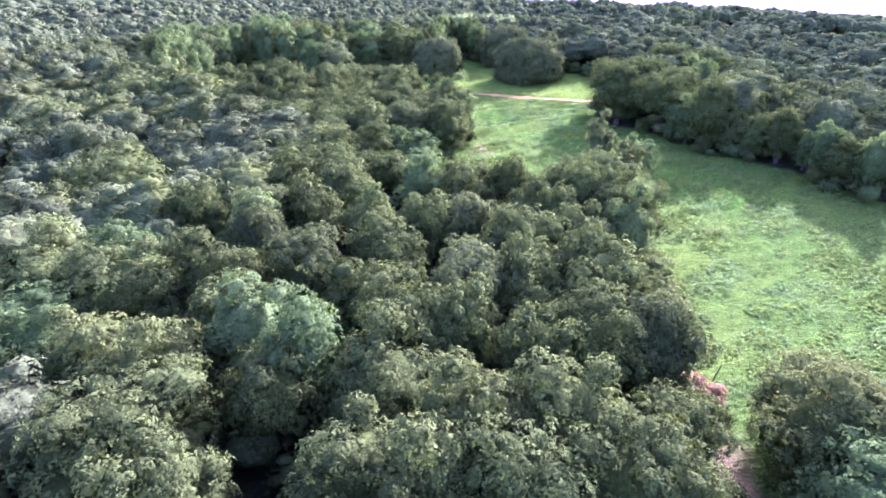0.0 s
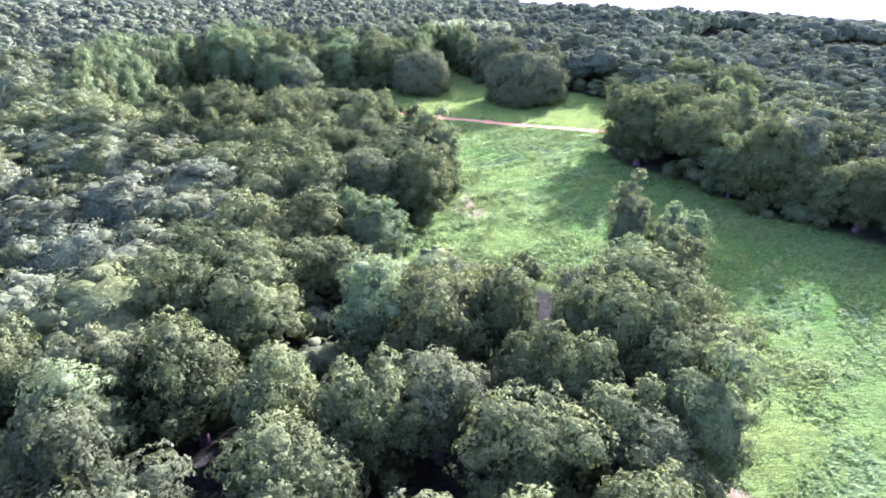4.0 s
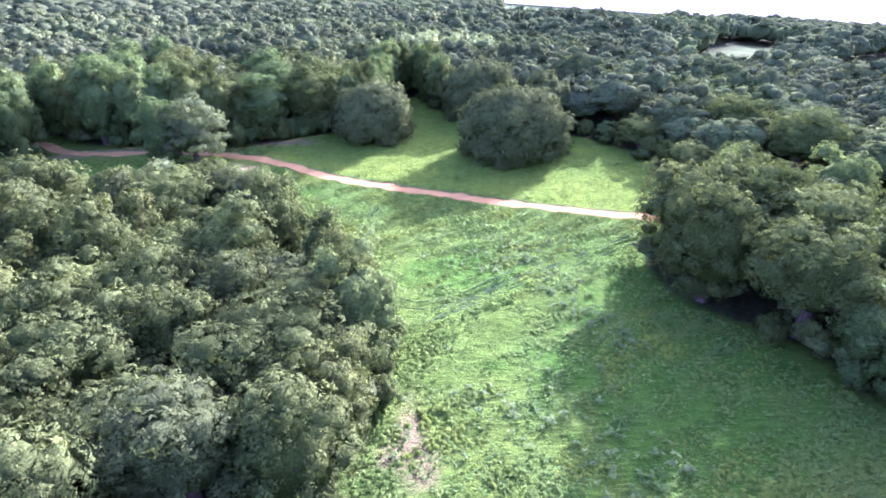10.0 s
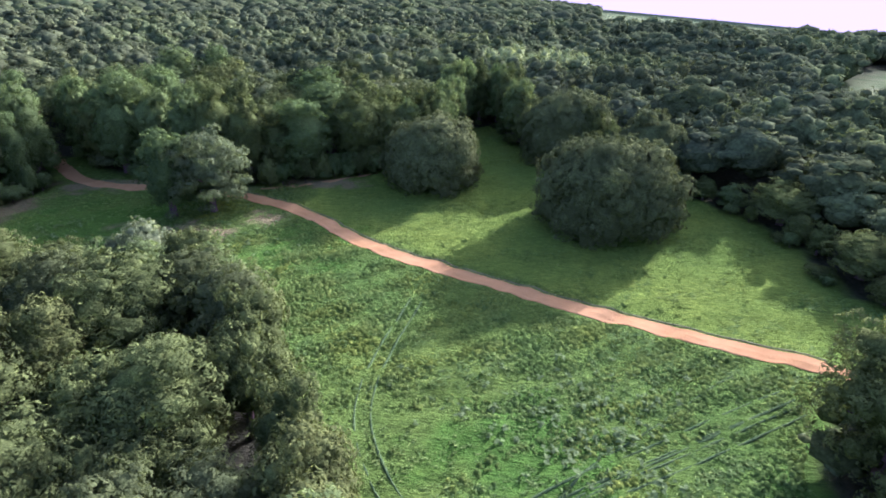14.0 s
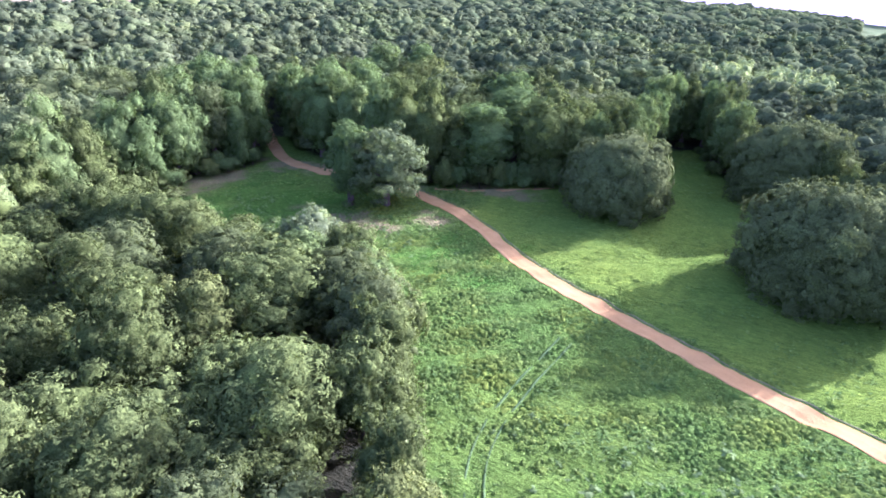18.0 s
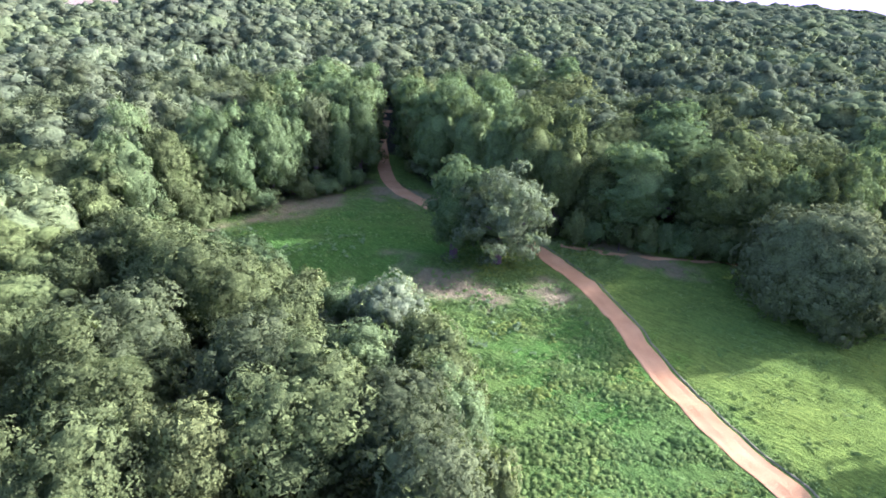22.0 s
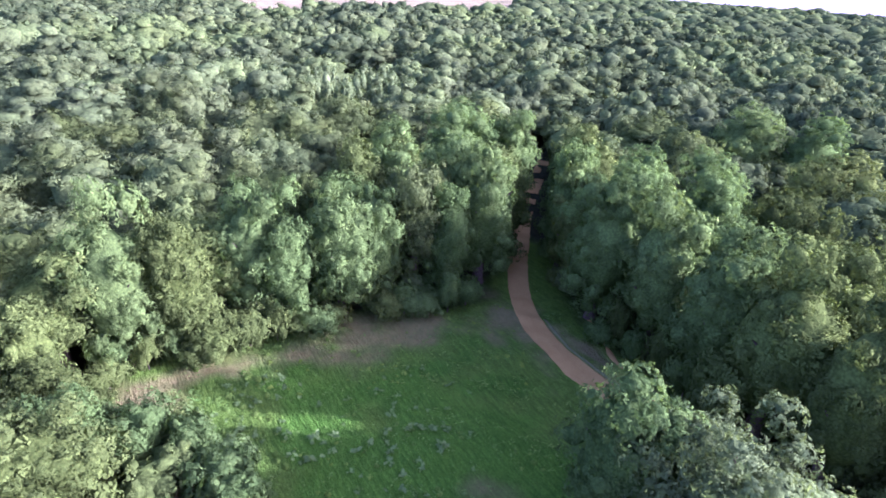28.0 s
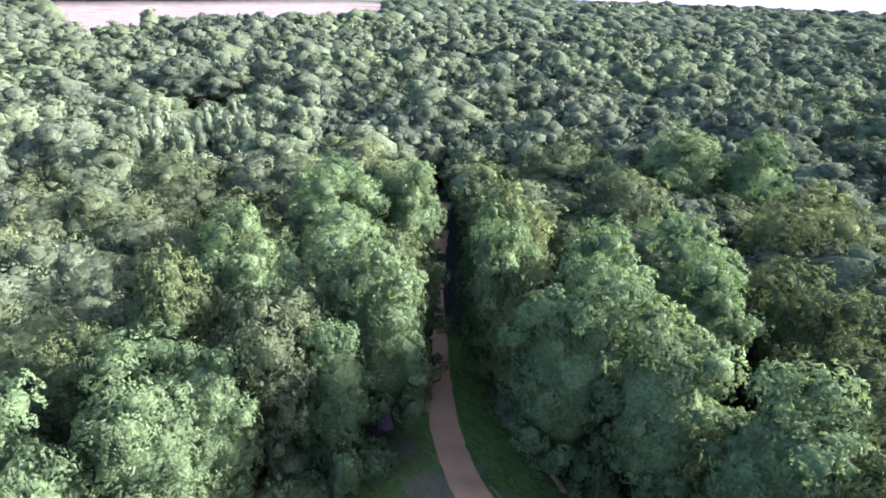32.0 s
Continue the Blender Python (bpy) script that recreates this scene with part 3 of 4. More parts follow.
def sprigs(rng, c, r, count, size, flat=0.9, droop=0.0, blades=5, heart=None, whole=0.4):
    """Tufts of leaves set evenly over the billows, each a small open whorl of leafy blades. Returns vertices, faces, normals."""
    share = r ** 2 / (r ** 2).sum()
    ps, ds = [], []
    for cc, rr, w in zip(c, r, share):
        n = max(4, int(count * 2.3 * w))
        k = np.arange(n)
        u = 1 - 1.72 * (k + 0.5) / n
        phi = k * 2.39996 + rng.uniform(0, 6)
        d = unit(np.stack([np.sqrt(1 - u * u) * np.cos(phi), np.sqrt(1 - u * u) * np.sin(phi), u], -1) + rng.normal(0, 0.12, (n, 3)))
        ps.append(cc + d * (rr * rng.uniform(0.78, 1.30, n))[:, None] * (1, 1, flat))
        ds.append(d)
    p, d = np.concatenate(ps), np.concatenate(ds)
    deep = np.zeros(len(p), bool)
    for cc, rr in zip(c, r):
        deep |= (((p - cc) / (1, 1, flat)) ** 2).sum(1) < (0.74 * rr) ** 2
    keep = np.flatnonzero(~deep & (p[:, 2] > 0.15))
    keep = np.sort(rng.permutation(keep)[:count])
    p, d = p[keep], d[keep]
    n = len(p)
    d = unit(d * (1 - whole) + unit((p - heart[0]) / heart[1]) * whole)
    axis_dir = unit(d + rng.normal(0, 0.26, (n, 3)) + (0, 0, 0.15))
    t = unit(np.cross(axis_dir, rng.normal(0, 1, (n, 3))))
    b = np.cross(axis_dir, t)
    s = size * rng.uniform(0.6, 1.35, n)
    vs, ns = [p + axis_dir * (0.35 * s)[:, None]], [axis_dir]
    for k in range(blades):
        mid = k * 2 * math.pi / blades + rng.uniform(-0.25, 0.25, n)
        lift, far = rng.uniform(-0.75, 0.1, n), rng.uniform(0.7, 1.2, n)
        for side in (-0.54, 0.54):
            out = np.cos(mid + side)[:, None] * t + np.sin(mid + side)[:, None] * b
            vs.append(p + out * (s * far)[:, None] + axis_dir * (s * (lift + 0.12 * side))[:, None] - (0, 0, droop))
            ns.append(unit(axis_dir + 0.8 * out + rng.normal(0, 0.15, (n, 3))))
    step = 2 * blades + 1
    i = np.arange(n)[:, None] * step
    f = np.stack([np.concatenate([i, i + 1 + 2 * k, i + 2 + 2 * k], 1) for k in range(blades)], 1).reshape(-1, 3)
    return np.stack(vs, 1).reshape(-1, 3), f, np.stack(ns, 1).reshape(-1, 3)


def crown_mesh(rng, rx, rz, zc, count, size, leaves, leaf, low=-0.55, barrel=2.0, loose=0.1, flat=0.9, droop=0.0, core=None, billow=None, heart=0.7, blades=5, body=0.66, soft=0.0, even=0.0, whole=0.4):
    """Tufts of leaves over billows of close inner foliage round a leafy heart. Returns vertices, faces, each face's material and normals."""
    core, billow = core or BALL_80, billow or BALL_20
    c, r = lumps_of(rng, rx, rz, zc, count, size, low, barrel, loose, even)
    lv, lf, ln = sprigs(rng, c, r, leaves, leaf, flat, droop, blades, (np.array((0, 0, zc)), np.array((rx, rx, rz))), whole)
    ln = unit(ln + (0, 0, soft))
    vs, fs, ns, at = [lv], [lf], [ln], len(lv)
    hull = core[0] * (1 + rng.normal(0, 0.07, len(core[0])))[:, None] * (heart * rx, heart * rx, heart * rz)
    if barrel > 3:
        hull[:, :2] *= np.where(hull[:, 2] < 0, 1.15, 1.0)[:, None]
    bodies = [(hull + (0, 0, zc), core)]
    for cc, rr in zip(c, r):
        bodies.append((billow[0] * (rr * body * (1 + rng.normal(0, 0.12, len(billow[0]))))[:, None] * (1, 1, flat) + cc, billow))
    for w, (bv, bf) in bodies:
        w[:, 2] = np.maximum(w[:, 2], 0.15)
        vs.append(w)
        fs.append(bf + at)
        ns.append(unit(unit(bv) * (1 - whole) + unit((w - (0, 0, zc)) / (rx, rx, rz)) * whole + (0, 0, soft)))
        at += len(w)
    f = np.concatenate(fs)
    return np.concatenate(vs), f, np.arange(len(f)) >= len(lf), np.concatenate(ns)


def tube(pts, radii, sides=7):
    pts, out = np.array(pts, float), []
    for k, (p, r) in enumerate(zip(pts, radii)):
        d = unit(pts[min(k + 1, len(pts) - 1)] - pts[max(k - 1, 0)])
        a = unit(np.cross(d, (0.3, 1, 0.1)))
        b = np.cross(d, a)
        ang = np.arange(sides) * 2 * math.pi / sides
        out.append(p + r * (np.cos(ang)[:, None] * a + np.sin(ang)[:, None] * b))
    i = np.arange(len(pts) * sides).reshape(len(pts), sides)
    j = np.roll(i, -1, 1)
    q = np.stack([i[:-1], j[:-1], j[1:], i[1:]], -1).reshape(-1, 4)
    return np.concatenate(out), q


def trunk_mesh(name, rng, height, radius, reach, limbs=5):
    lean = rng.normal(0, 0.25, 2)
    v, q = tube([(0, 0, -0.4), (0, 0, 0.3), (lean[0] * 0.4, lean[1] * 0.4, height * 0.3), (lean[0], lean[1], height * 0.6), (lean[0] * 1.4, lean[1] * 1.4, height * 0.86)], [radius * 1.6, radius * 1.15, radius, radius * 0.7, radius * 0.15])
    vs, qs, at = [v], [q], len(v)
    for k in range(limbs):
        a, z = k * 2 * math.pi / limbs + rng.uniform(-0.4, 0.4), height * rng.uniform(0.28, 0.55)
        d = np.array([math.cos(a), math.sin(a)])
        w, q = tube([(lean[0] * 0.6, lean[1] * 0.6, z), (*(d * reach * 0.35), z + height * 0.1), (*(d * reach * 0.68), z + height * 0.2)], [radius * 0.5, radius * 0.34, radius * 0.1], 5)
        vs.append(w)
        qs.append(q + at)
        at += len(w)
    return mesh_of(name, np.concatenate(vs), np.concatenate(qs), BARK, True)


def tree_model(name, seed, mat, r, h, crown, bole=0.28, label="", category="tree", group=""):
    """A tree: an Empty at its foot, a trunk with limbs, and a crown of leaf sprays."""
    rng = np.random.RandomState(seed)
    root = tagged(new(name), label, category, group)
    part("trunk", trunk_mesh("trunk", rng, h * 0.9, 0.035 * h * (0.8 if r < 4 else 1), r), root)
    v, f, slots, normals = crown_mesh(rng, **crown)
    part("crown", mesh_of("crown", v, f, mat, True, slots, normals), root)
    return root


def oak_crown(r, h, leaves=1180, count=26, leaf=0.45, low=-0.7, barrel=3.0):
    rz = h * 0.46
    return dict(rx=r, rz=rz, zc=h - rz * 0.98, count=count, size=0.31, leaves=leaves, leaf=leaf, low=low, barrel=barrel, loose=0.16, heart=0.6, blades=4, body=0.6)


def ash_crown(r, h, leaves=1000, count=32, leaf=0.45):
    rz = h * 0.48
    return dict(rx=r, rz=rz, zc=h - rz * 0.98, count=count, size=0.32, leaves=leaves, leaf=leaf, low=-0.85, barrel=3.0, loose=0.2, heart=0.6, flat=1.0, blades=4, body=0.6)


def skirt_crown(r, h, leaves=1180):
    return dict(rx=r, rz=h * 0.5, zc=h * 0.51, count=34, size=0.29, leaves=leaves, leaf=0.45, low=-0.95, barrel=8.0, loose=0.14, heart=0.66, blades=4, body=0.6)


OAKS = [tree_model("broadleaf_tree", 10 + k, OAK, 5.0, 12.5, oak_crown(5.0, 12.5, count=(20, 26, 32)[k % 3], low=(-0.6, -0.8)[k % 2]), label="dark green broadleaf tree with a rounded lumpy crown in the wood", group="wood trees") for k in range(6)]
ASHES = [tree_model("tall_tree", 30 + k, ASH, 4.0, 16.0, ash_crown(4.0, 16.0), label="tall bright green tree with a narrow leafy crown in the wood", group="tall wood trees") for k in range(4)]
DUSKIES = [tree_model("olive_tree", 50 + k, DUSKY, 4.6, 13.0, oak_crown(4.6, 13.0, count=28), label="dull olive green tree with dense foliage in the wood", group="olive wood trees") for k in range(2)]
EDGERS = [tree_model("edge_tree", 60 + k, (OAK, ASH, OAK, OAK, ASH)[k], 4.6, 13.0, skirt_crown(4.6, 13.0), label="green tree at the wood's edge, leafy down to the grass", group="trees along the wood's edge") for k in range(5)]
TALL_EDGERS = [tree_model("tall_edge_tree", 70 + k, (ASH, OAK, ASH, OAK)[k], 5.0, 18.0, dict(rx=5.0, rz=9.0, zc=9.1, count=46, size=0.28, leaves=1700, leaf=0.47, low=-0.95, barrel=6.0, loose=0.18, heart=0.64, blades=4, body=0.6), label="tall green tree at the wood's edge with low leafy boughs", group="tall trees along the wood's edge") for k in range(4)]
MODELS = {"O": (OAKS, 5.0, 12.5), "L": (ASHES, 4.0, 16.0), "D": (DUSKIES, 4.6, 13.0), "E": (EDGERS, 4.6, 13.0), "T": (TALL_EDGERS, 5.0, 18.0)}

STAND_1 = [(-18.9, 24.6, 4.2, 12.5, 'O'), (4.7, 25.4, 4.2, 12.5, 'O'), (28.6, 24.6, 4.4, 11.5, 'O'), (11.7, 25.8, 5.1, 12.5, 'O'), (-1.4, 26.4, 3.9, 12.5, 'O'), (-6.2, 26.4, 4.5, 12.5, 'O'), (-24.0, 30.1, 5.6, 12.5, 'O'), (29.8, 31.2, 4.5, 11.8, 'E'), (2.6, 31.2, 4.3, 12.5, 'O'), (8.8, 31.7, 4.8, 12.5, 'O'), (-4.8, 35.1, 5.0, 12.5, 'O'), (8.2, 38.0, 3.7, 12.5, 'O'), (-24.2, 38.3, 4.3, 12.5, 'O'), (-30.9, 39.1, 4.4, 12.5, 'O'), (19.0, 40.6, 3.9, 12.5, 'O'), (13.5, 40.5, 5.7, 12.5, 'O'), (-18.2, 42.6, 3.8, 13.6, 'L'), (-39.8, 43.7, 5.3, 12.5, 'O'), (-7.1, 47.6, 4.8, 12.5, 'O'), (-34.3, 50.2, 6.1, 12.5, 'O'), (3.2, 51.0, 4.5, 12.5, 'O'), (-43.0, 52.7, 6.0, 12.5, 'O'), (-24.5, 53.9, 5.0, 12.5, 'O'), (15.3, 54.9, 3.9, 12.5, 'O')]
STAND_2 = [(-15.5, 55.2, 3.9, 12.5, 'O'), (-36.4, 55.8, 4.0, 13.6, 'L'), (-6.4, 59.6, 4.7, 12.5, 'O'), (10.1, 62.7, 4.6, 12.5, 'O'), (-1.9, 66.5, 4.0, 12.5, 'O'), (3.3, 68.4, 3.8, 12.5, 'O'), (-10.2, 68.6, 3.8, 12.5, 'O'), (-24.8, 70.8, 3.3, 12.5, 'O'), (-33.8, 70.9, 3.8, 12.5, 'O'), (25.1, 72.3, 5.4, 12.5, 'O'), (21.4, 76.2, 4.1, 13.0, 'O'), (3.5, 78.8, 4.4, 13.0, 'O'), (18.3, 79.5, 4.0, 12.5, 'O'), (9.8, 79.7, 3.5, 12.5, 'O'), (-15.8, 80.1, 5.1, 13.0, 'O'), (-3.5, 80.7, 3.6, 13.2, 'L'), (-23.4, 83.6, 5.3, 13.0, 'O'), (26.5, 84.9, 6.2, 12.5, 'O'), (-53.6, 86.2, 6.4, 12.5, 'O'), (19.5, 86.2, 3.3, 9.6, 'O'), (-18.7, 87.5, 4.8, 13.0, 'O'), (2.9, 88.6, 3.0, 8.3, 'O'), (-22.8, 91.9, 5.5, 12.5, 'O'), (-3.9, 92.5, 3.3, 6.5, 'L')]
STAND_3 = [(-3.6, 97.7, 2.2, 4.4, 'L'), (-20.7, 97.9, 4.6, 13.0, 'O'), (-15.5, 102.6, 6.0, 12.5, 'O'), (-3.9, 103.1, 2.2, 4.4, 'L'), (-15.8, 113.8, 4.9, 13.6, 'O'), (-22.7, 116.7, 4.9, 13.6, 'O'), (-8.4, 121.0, 5.4, 13.6, 'O'), (-0.3, 121.4, 4.6, 13.6, 'O'), (-23.8, 123.3, 5.6, 13.6, 'O'), (60.6, 125.7, 4.7, 13.6, 'O'), (-35.5, 127.3, 6.2, 12.5, 'O'), (-21.2, 131.6, 5.7, 13.6, 'O'), (-3.4, 132.6, 7.5, 12.5, 'O'), (3.4, 139.0, 4.0, 13.6, 'O'), (55.4, 142.9, 6.3, 13.6, 'O'), (-19.7, 143.0, 5.0, 13.6, 'O'), (47.5, 151.8, 5.2, 13.6, 'O'), (-30.1, 152.6, 4.5, 14.0, 'O'), (62.2, 154.0, 7.2, 13.6, 'O'), (-14.6, 154.5, 5.9, 13.6, 'O'), (-39.9, 157.7, 5.9, 13.6, 'O'), (-29.1, 158.8, 4.3, 14.0, 'O'), (-9.5, 159.3, 3.4, 14.0, 'O'), (-45.5, 161.5, 5.0, 14.0, 'O')]
STAND_4 = [(49.1, 162.1, 6.8, 13.6, 'O'), (-10.3, 163.6, 3.4, 14.0, 'O'), (58.6, 163.7, 5.9, 14.0, 'O'), (-34.9, 167.6, 4.7, 14.0, 'O'), (-27.3, 167.8, 6.6, 13.6, 'O'), (-15.1, 168.7, 4.1, 14.0, 'O'), (75.8, 169.1, 4.8, 14.0, 'O'), (-56.4, 170.6, 5.5, 14.0, 'O'), (-48.1, 171.5, 5.9, 14.0, 'O'), (-64.7, 171.8, 4.8, 14.0, 'O'), (-87.2, 172.1, 5.6, 14.0, 'O'), (-21.9, 172.2, 4.9, 14.0, 'O'), (-85.9, 178.1, 3.9, 17.9, 'L'), (-85.7, 183.2, 3.6, 17.9, 'L'), (-90.5, 186.2, 6.7, 14.5, 'O'), (-87.8, 191.5, 3.7, 17.9, 'L'), (73.2, 194.8, 5.8, 14.0, 'O'), (-85.5, 195.0, 3.4, 16.0, 'O'), (-95.5, 199.7, 4.3, 16.0, 'O'), (-85.2, 201.7, 4.3, 17.9, 'L'), (90.6, 201.8, 7.3, 14.0, 'O'), (67.4, 201.8, 7.1, 14.0, 'O'), (-89.5, 203.5, 4.1, 17.9, 'L')]
STAND_5 = [(-85.5, 206.1, 3.3, 16.0, 'O'), (-95.9, 208.9, 4.1, 16.0, 'O'), (-86.5, 212.4, 4.4, 16.0, 'D'), (-99.2, 215.3, 3.8, 17.9, 'L'), (85.1, 218.4, 7.5, 14.0, 'O'), (-130.4, 219.5, 6.2, 16.0, 'D'), (-106.2, 220.3, 6.9, 14.5, 'O'), (-90.4, 220.6, 4.6, 17.9, 'L'), (63.8, 221.6, 7.5, 14.0, 'O'), (-84.8, 222.0, 4.5, 17.9, 'L'), (-101.4, 227.8, 5.0, 17.9, 'L'), (-40.6, 228.3, 3.6, 18.0, 'L'), (-90.3, 228.5, 4.6, 16.0, 'O'), (-47.5, 229.9, 4.8, 18.0, 'O'), (-70.2, 230.0, 4.8, 18.0, 'L'), (-54.3, 230.6, 4.5, 18.0, 'O'), (-62.5, 231.3, 4.4, 18.0, 'O'), (-106.9, 232.4, 6.9, 17.9, 'L'), (-30.8, 235.2, 6.3, 14.5, 'O'), (-82.9, 235.5, 3.2, 18.0, 'O'), (-69.7, 235.9, 3.6, 18.0, 'L'), (-73.5, 238.6, 3.9, 18.0, 'L'), (-48.7, 238.6, 5.8, 18.0, 'O'), (-103.0, 240.0, 4.1, 17.9, 'L')]
STAND_6 = [(-20.1, 241.4, 5.8, 16.2, 'L'), (-64.8, 241.6, 4.1, 18.0, 'L'), (37.3, 244.6, 5.3, 14.5, 'O'), (-89.2, 245.4, 5.2, 16.0, 'O'), (-68.1, 246.4, 4.9, 17.9, 'L'), (-59.0, 249.7, 6.1, 16.0, 'O'), (-19.0, 249.8, 7.5, 14.0, 'O'), (-30.6, 251.5, 7.5, 15.7, 'L'), (-41.5, 253.3, 7.5, 14.0, 'O'), (27.0, 254.3, 7.4, 14.0, 'O'), (-36.8, 259.7, 6.4, 16.2, 'L'), (-13.0, 261.5, 7.0, 14.0, 'O'), (-85.2, 261.8, 6.0, 16.0, 'D'), (-64.8, 272.2, 7.5, 16.0, 'O'), (-87.4, 283.6, 6.5, 17.9, 'L'), (-78.5, 290.2, 5.7, 17.9, 'L')]
SAPLINGS = [(1.8, 95.0, 2.6, 6.5, 'L'), (5.4, 95.3, 2.6, 5.6, 'O'), (9.2, 92.3, 2.8, 6.2, 'O'), (12.7, 92.6, 2.4, 5.6, 'L'), (-5.3, 103.0, 4.2, 10.5, 'L'), (-5.7, 91.0, 4.0, 9.0, 'O'), (32.6, 37.2, 4.6, 8.6, 'E'), (36.5, 31.0, 4.6, 9.5, 'E')]
STANDS = SAPLINGS + STAND_1 + STAND_2 + STAND_3 + STAND_4 + STAND_5 + STAND_6



def clearances(x, y):
    """Metres into the wood from the meadow, the track and the far fields."""
    out = line_distance(MEADOW, x, y, True) * np.where(inside(MEADOW, x, y), -1, 1)
    out = np.minimum(out, line_distance(ROAD, x, y) - 1.5)
    for f in (FIELD_EAST, FIELD_FAR_EAST, FIELD_NORTH, FIELD_WEST):
        out = np.minimum(out, line_distance(f, x, y, True) * np.where(inside(f, x, y), -1, 1))
    out = np.where(np.hypot((x + 42) / 7, (y - 42) / 5) < 1, -1, out)
    for oval in (GLADE, LIME_STAND, SPIRE_STAND, PLANTATION):
        out = np.where(in_oval(oval, x, y), -1, out)
    return out


used = {}


def plant(kind, x, y, r, h, rng):
    models, r0, h0 = MODELS[kind]
    if 44 < x < 96 and 184 < y < 264:
        # young growth steps up from the north-east edge of the meadow
        young = np.clip(0.28 + 0.05 * clearances(np.array([x]), np.array([y]))[0], 0.36, 1)
        h, r = h * young, r * (0.45 + 0.55 * young)
    k = rng.randint(len(models))
    m = pose(x, y, 0.0, 0, 0, rng.uniform(0, 360)) @ Matrix.Diagonal((r / r0, r / r0, h / h0, 1))
    if (kind, k) not in used:
        used[kind, k] = True
        models[k].matrix_basis = m
        return models[k]
    src = models[k]
    scale = src.scale.copy()
    src.scale = (1, 1, 1)
    ob = copy_thing(src, m)
    src.scale = scale
    return ob


rng = np.random.RandomState(77)
BUSHY = (-36.5, 185.5)
placed = [(*BUSHY, 5.8), (-34.5, 179.5, 2.2)]
WIDE_CROWNS = [(27.5, 256.5, 12.0, 16.5), (44.5, 245.5, 9.0, 14.5)]
placed += [(x, y, 0.85 * r) for x, y, r, h in WIDE_CROWNS]
for x, y, r, h, kind in STANDS:
    if kind == "O" and rng.rand() < 0.12:
        kind = "D"
    if any(math.hypot(x - a, y - b) < 0.85 * c + 1 for a, b, c, d in WIDE_CROWNS):
        continue
    if math.hypot(x - BUSHY[0], y - BUSHY[1]) < 6.5 or math.hypot(x + 34.5, y - 179.5) < 4.0:
        continue
    if x > 36 and 112 < y < 175:
        h *= 1.15
    if kind in "ODL" and clearances(np.array([x]), np.array([y]))[0] < 3.5:
        kind = "E"
    if y > 205 and x < -10:
        h *= 1.15
        if clearances(np.array([x]), np.array([y]))[0] < 4.5:
            kind = "T"
    plant(kind, x, y, r * 1.2, h * rng.uniform(0.94, 1.06), rng)
    placed.append((x, y, r))

# the rest of the wood: single trees beside the flight, joined woodland beyond
def jittered(step, x0, x1, y0, y1):
    x, y = np.meshgrid(np.arange(x0, x1, step), np.arange(y0, y1, step), indexing="ij")
    x, y = x + rng.uniform(-0.46, 0.46, x.shape) * step, y + rng.uniform(-0.46, 0.46, y.shape) * step
    return x.ravel(), y.ravel()


def bearing(x, y, x0, y0):
    return np.degrees(np.arctan2(x0 - x, y - y0))


def wood_sites(step, low, high):
    """Sites for trees in the wood, from low to high metres beside the flight."""
    x, y = jittered(step, -1050, 900, -110, 1150)
    deep, aside = clearances(x, y), line_distance(FLIGHT, x, y)
    b1, b2 = bearing(x, y, 0, -20), bearing(x, y, -15, 150)
    ok = (deep > 2.4) & (aside >= low) & (aside < high) & ((np.abs(b1 + 1) < 44) | ((b2 > -36) & (b2 < 101)) | (aside < 75))
    for px, py, r in placed:
        ok &= np.hypot(x - px, y - py) > 0.8 * r + 2.2
    return x[ok], y[ok], deep[ok], aside[ok]


def tall_here(x, y):
    """The north-west wood is taller and fresher green than the rest."""
    return np.clip(((y - 190) - 0.45 * (x + 60)) / 60, 0, 1)


# a closed front of trees round the meadow
ring = curve_through([tuple(p) for p in MEADOW] + [tuple(MEADOW[0])], 1.0)
along = np.gradient(ring, axis=0)
out = np.stack([along[:, 1], -along[:, 0]], -1) / np.hypot(*along.T)[:, None]
if inside(MEADOW, *(ring[200] + out[200] * 2)[:, None])[0]:
    out = -out
for p, o in zip(ring, out):
    w = tall_here(*p)
    q, r = p + o * rng.uniform(2.2, 3.6), rng.uniform(3.0, 4.4)
    if p[0] > 92 or p[1] < 40 or line_distance(ROAD, *q) < 4.0 or (-6 < p[0] < 26 and p[1] < 113):
        continue
    if inside(MEADOW, q[:1], q[1:])[0] or min(np.hypot(q[0] - x, q[1] - y) - 0.62 * (r + a) for x, y, a in placed) < 0:
        continue
    low = 0.58 if -60 <= q[0] < -38 and 172 < q[1] < 190 else 1.0
    if -73 < q[0] < -60 and 174 < q[1] < 190:
        continue
    plant("T" if w > 0.45 else "E", *q, r * (1.15 if w > 0.45 else 1), low * (11.5 + 6.0 * w) * (rng.uniform(0.98, 1.22) if q[1] > 212 and q[0] < 0 else rng.uniform(0.78, 1.15)), rng)
    placed.append((*q, r))

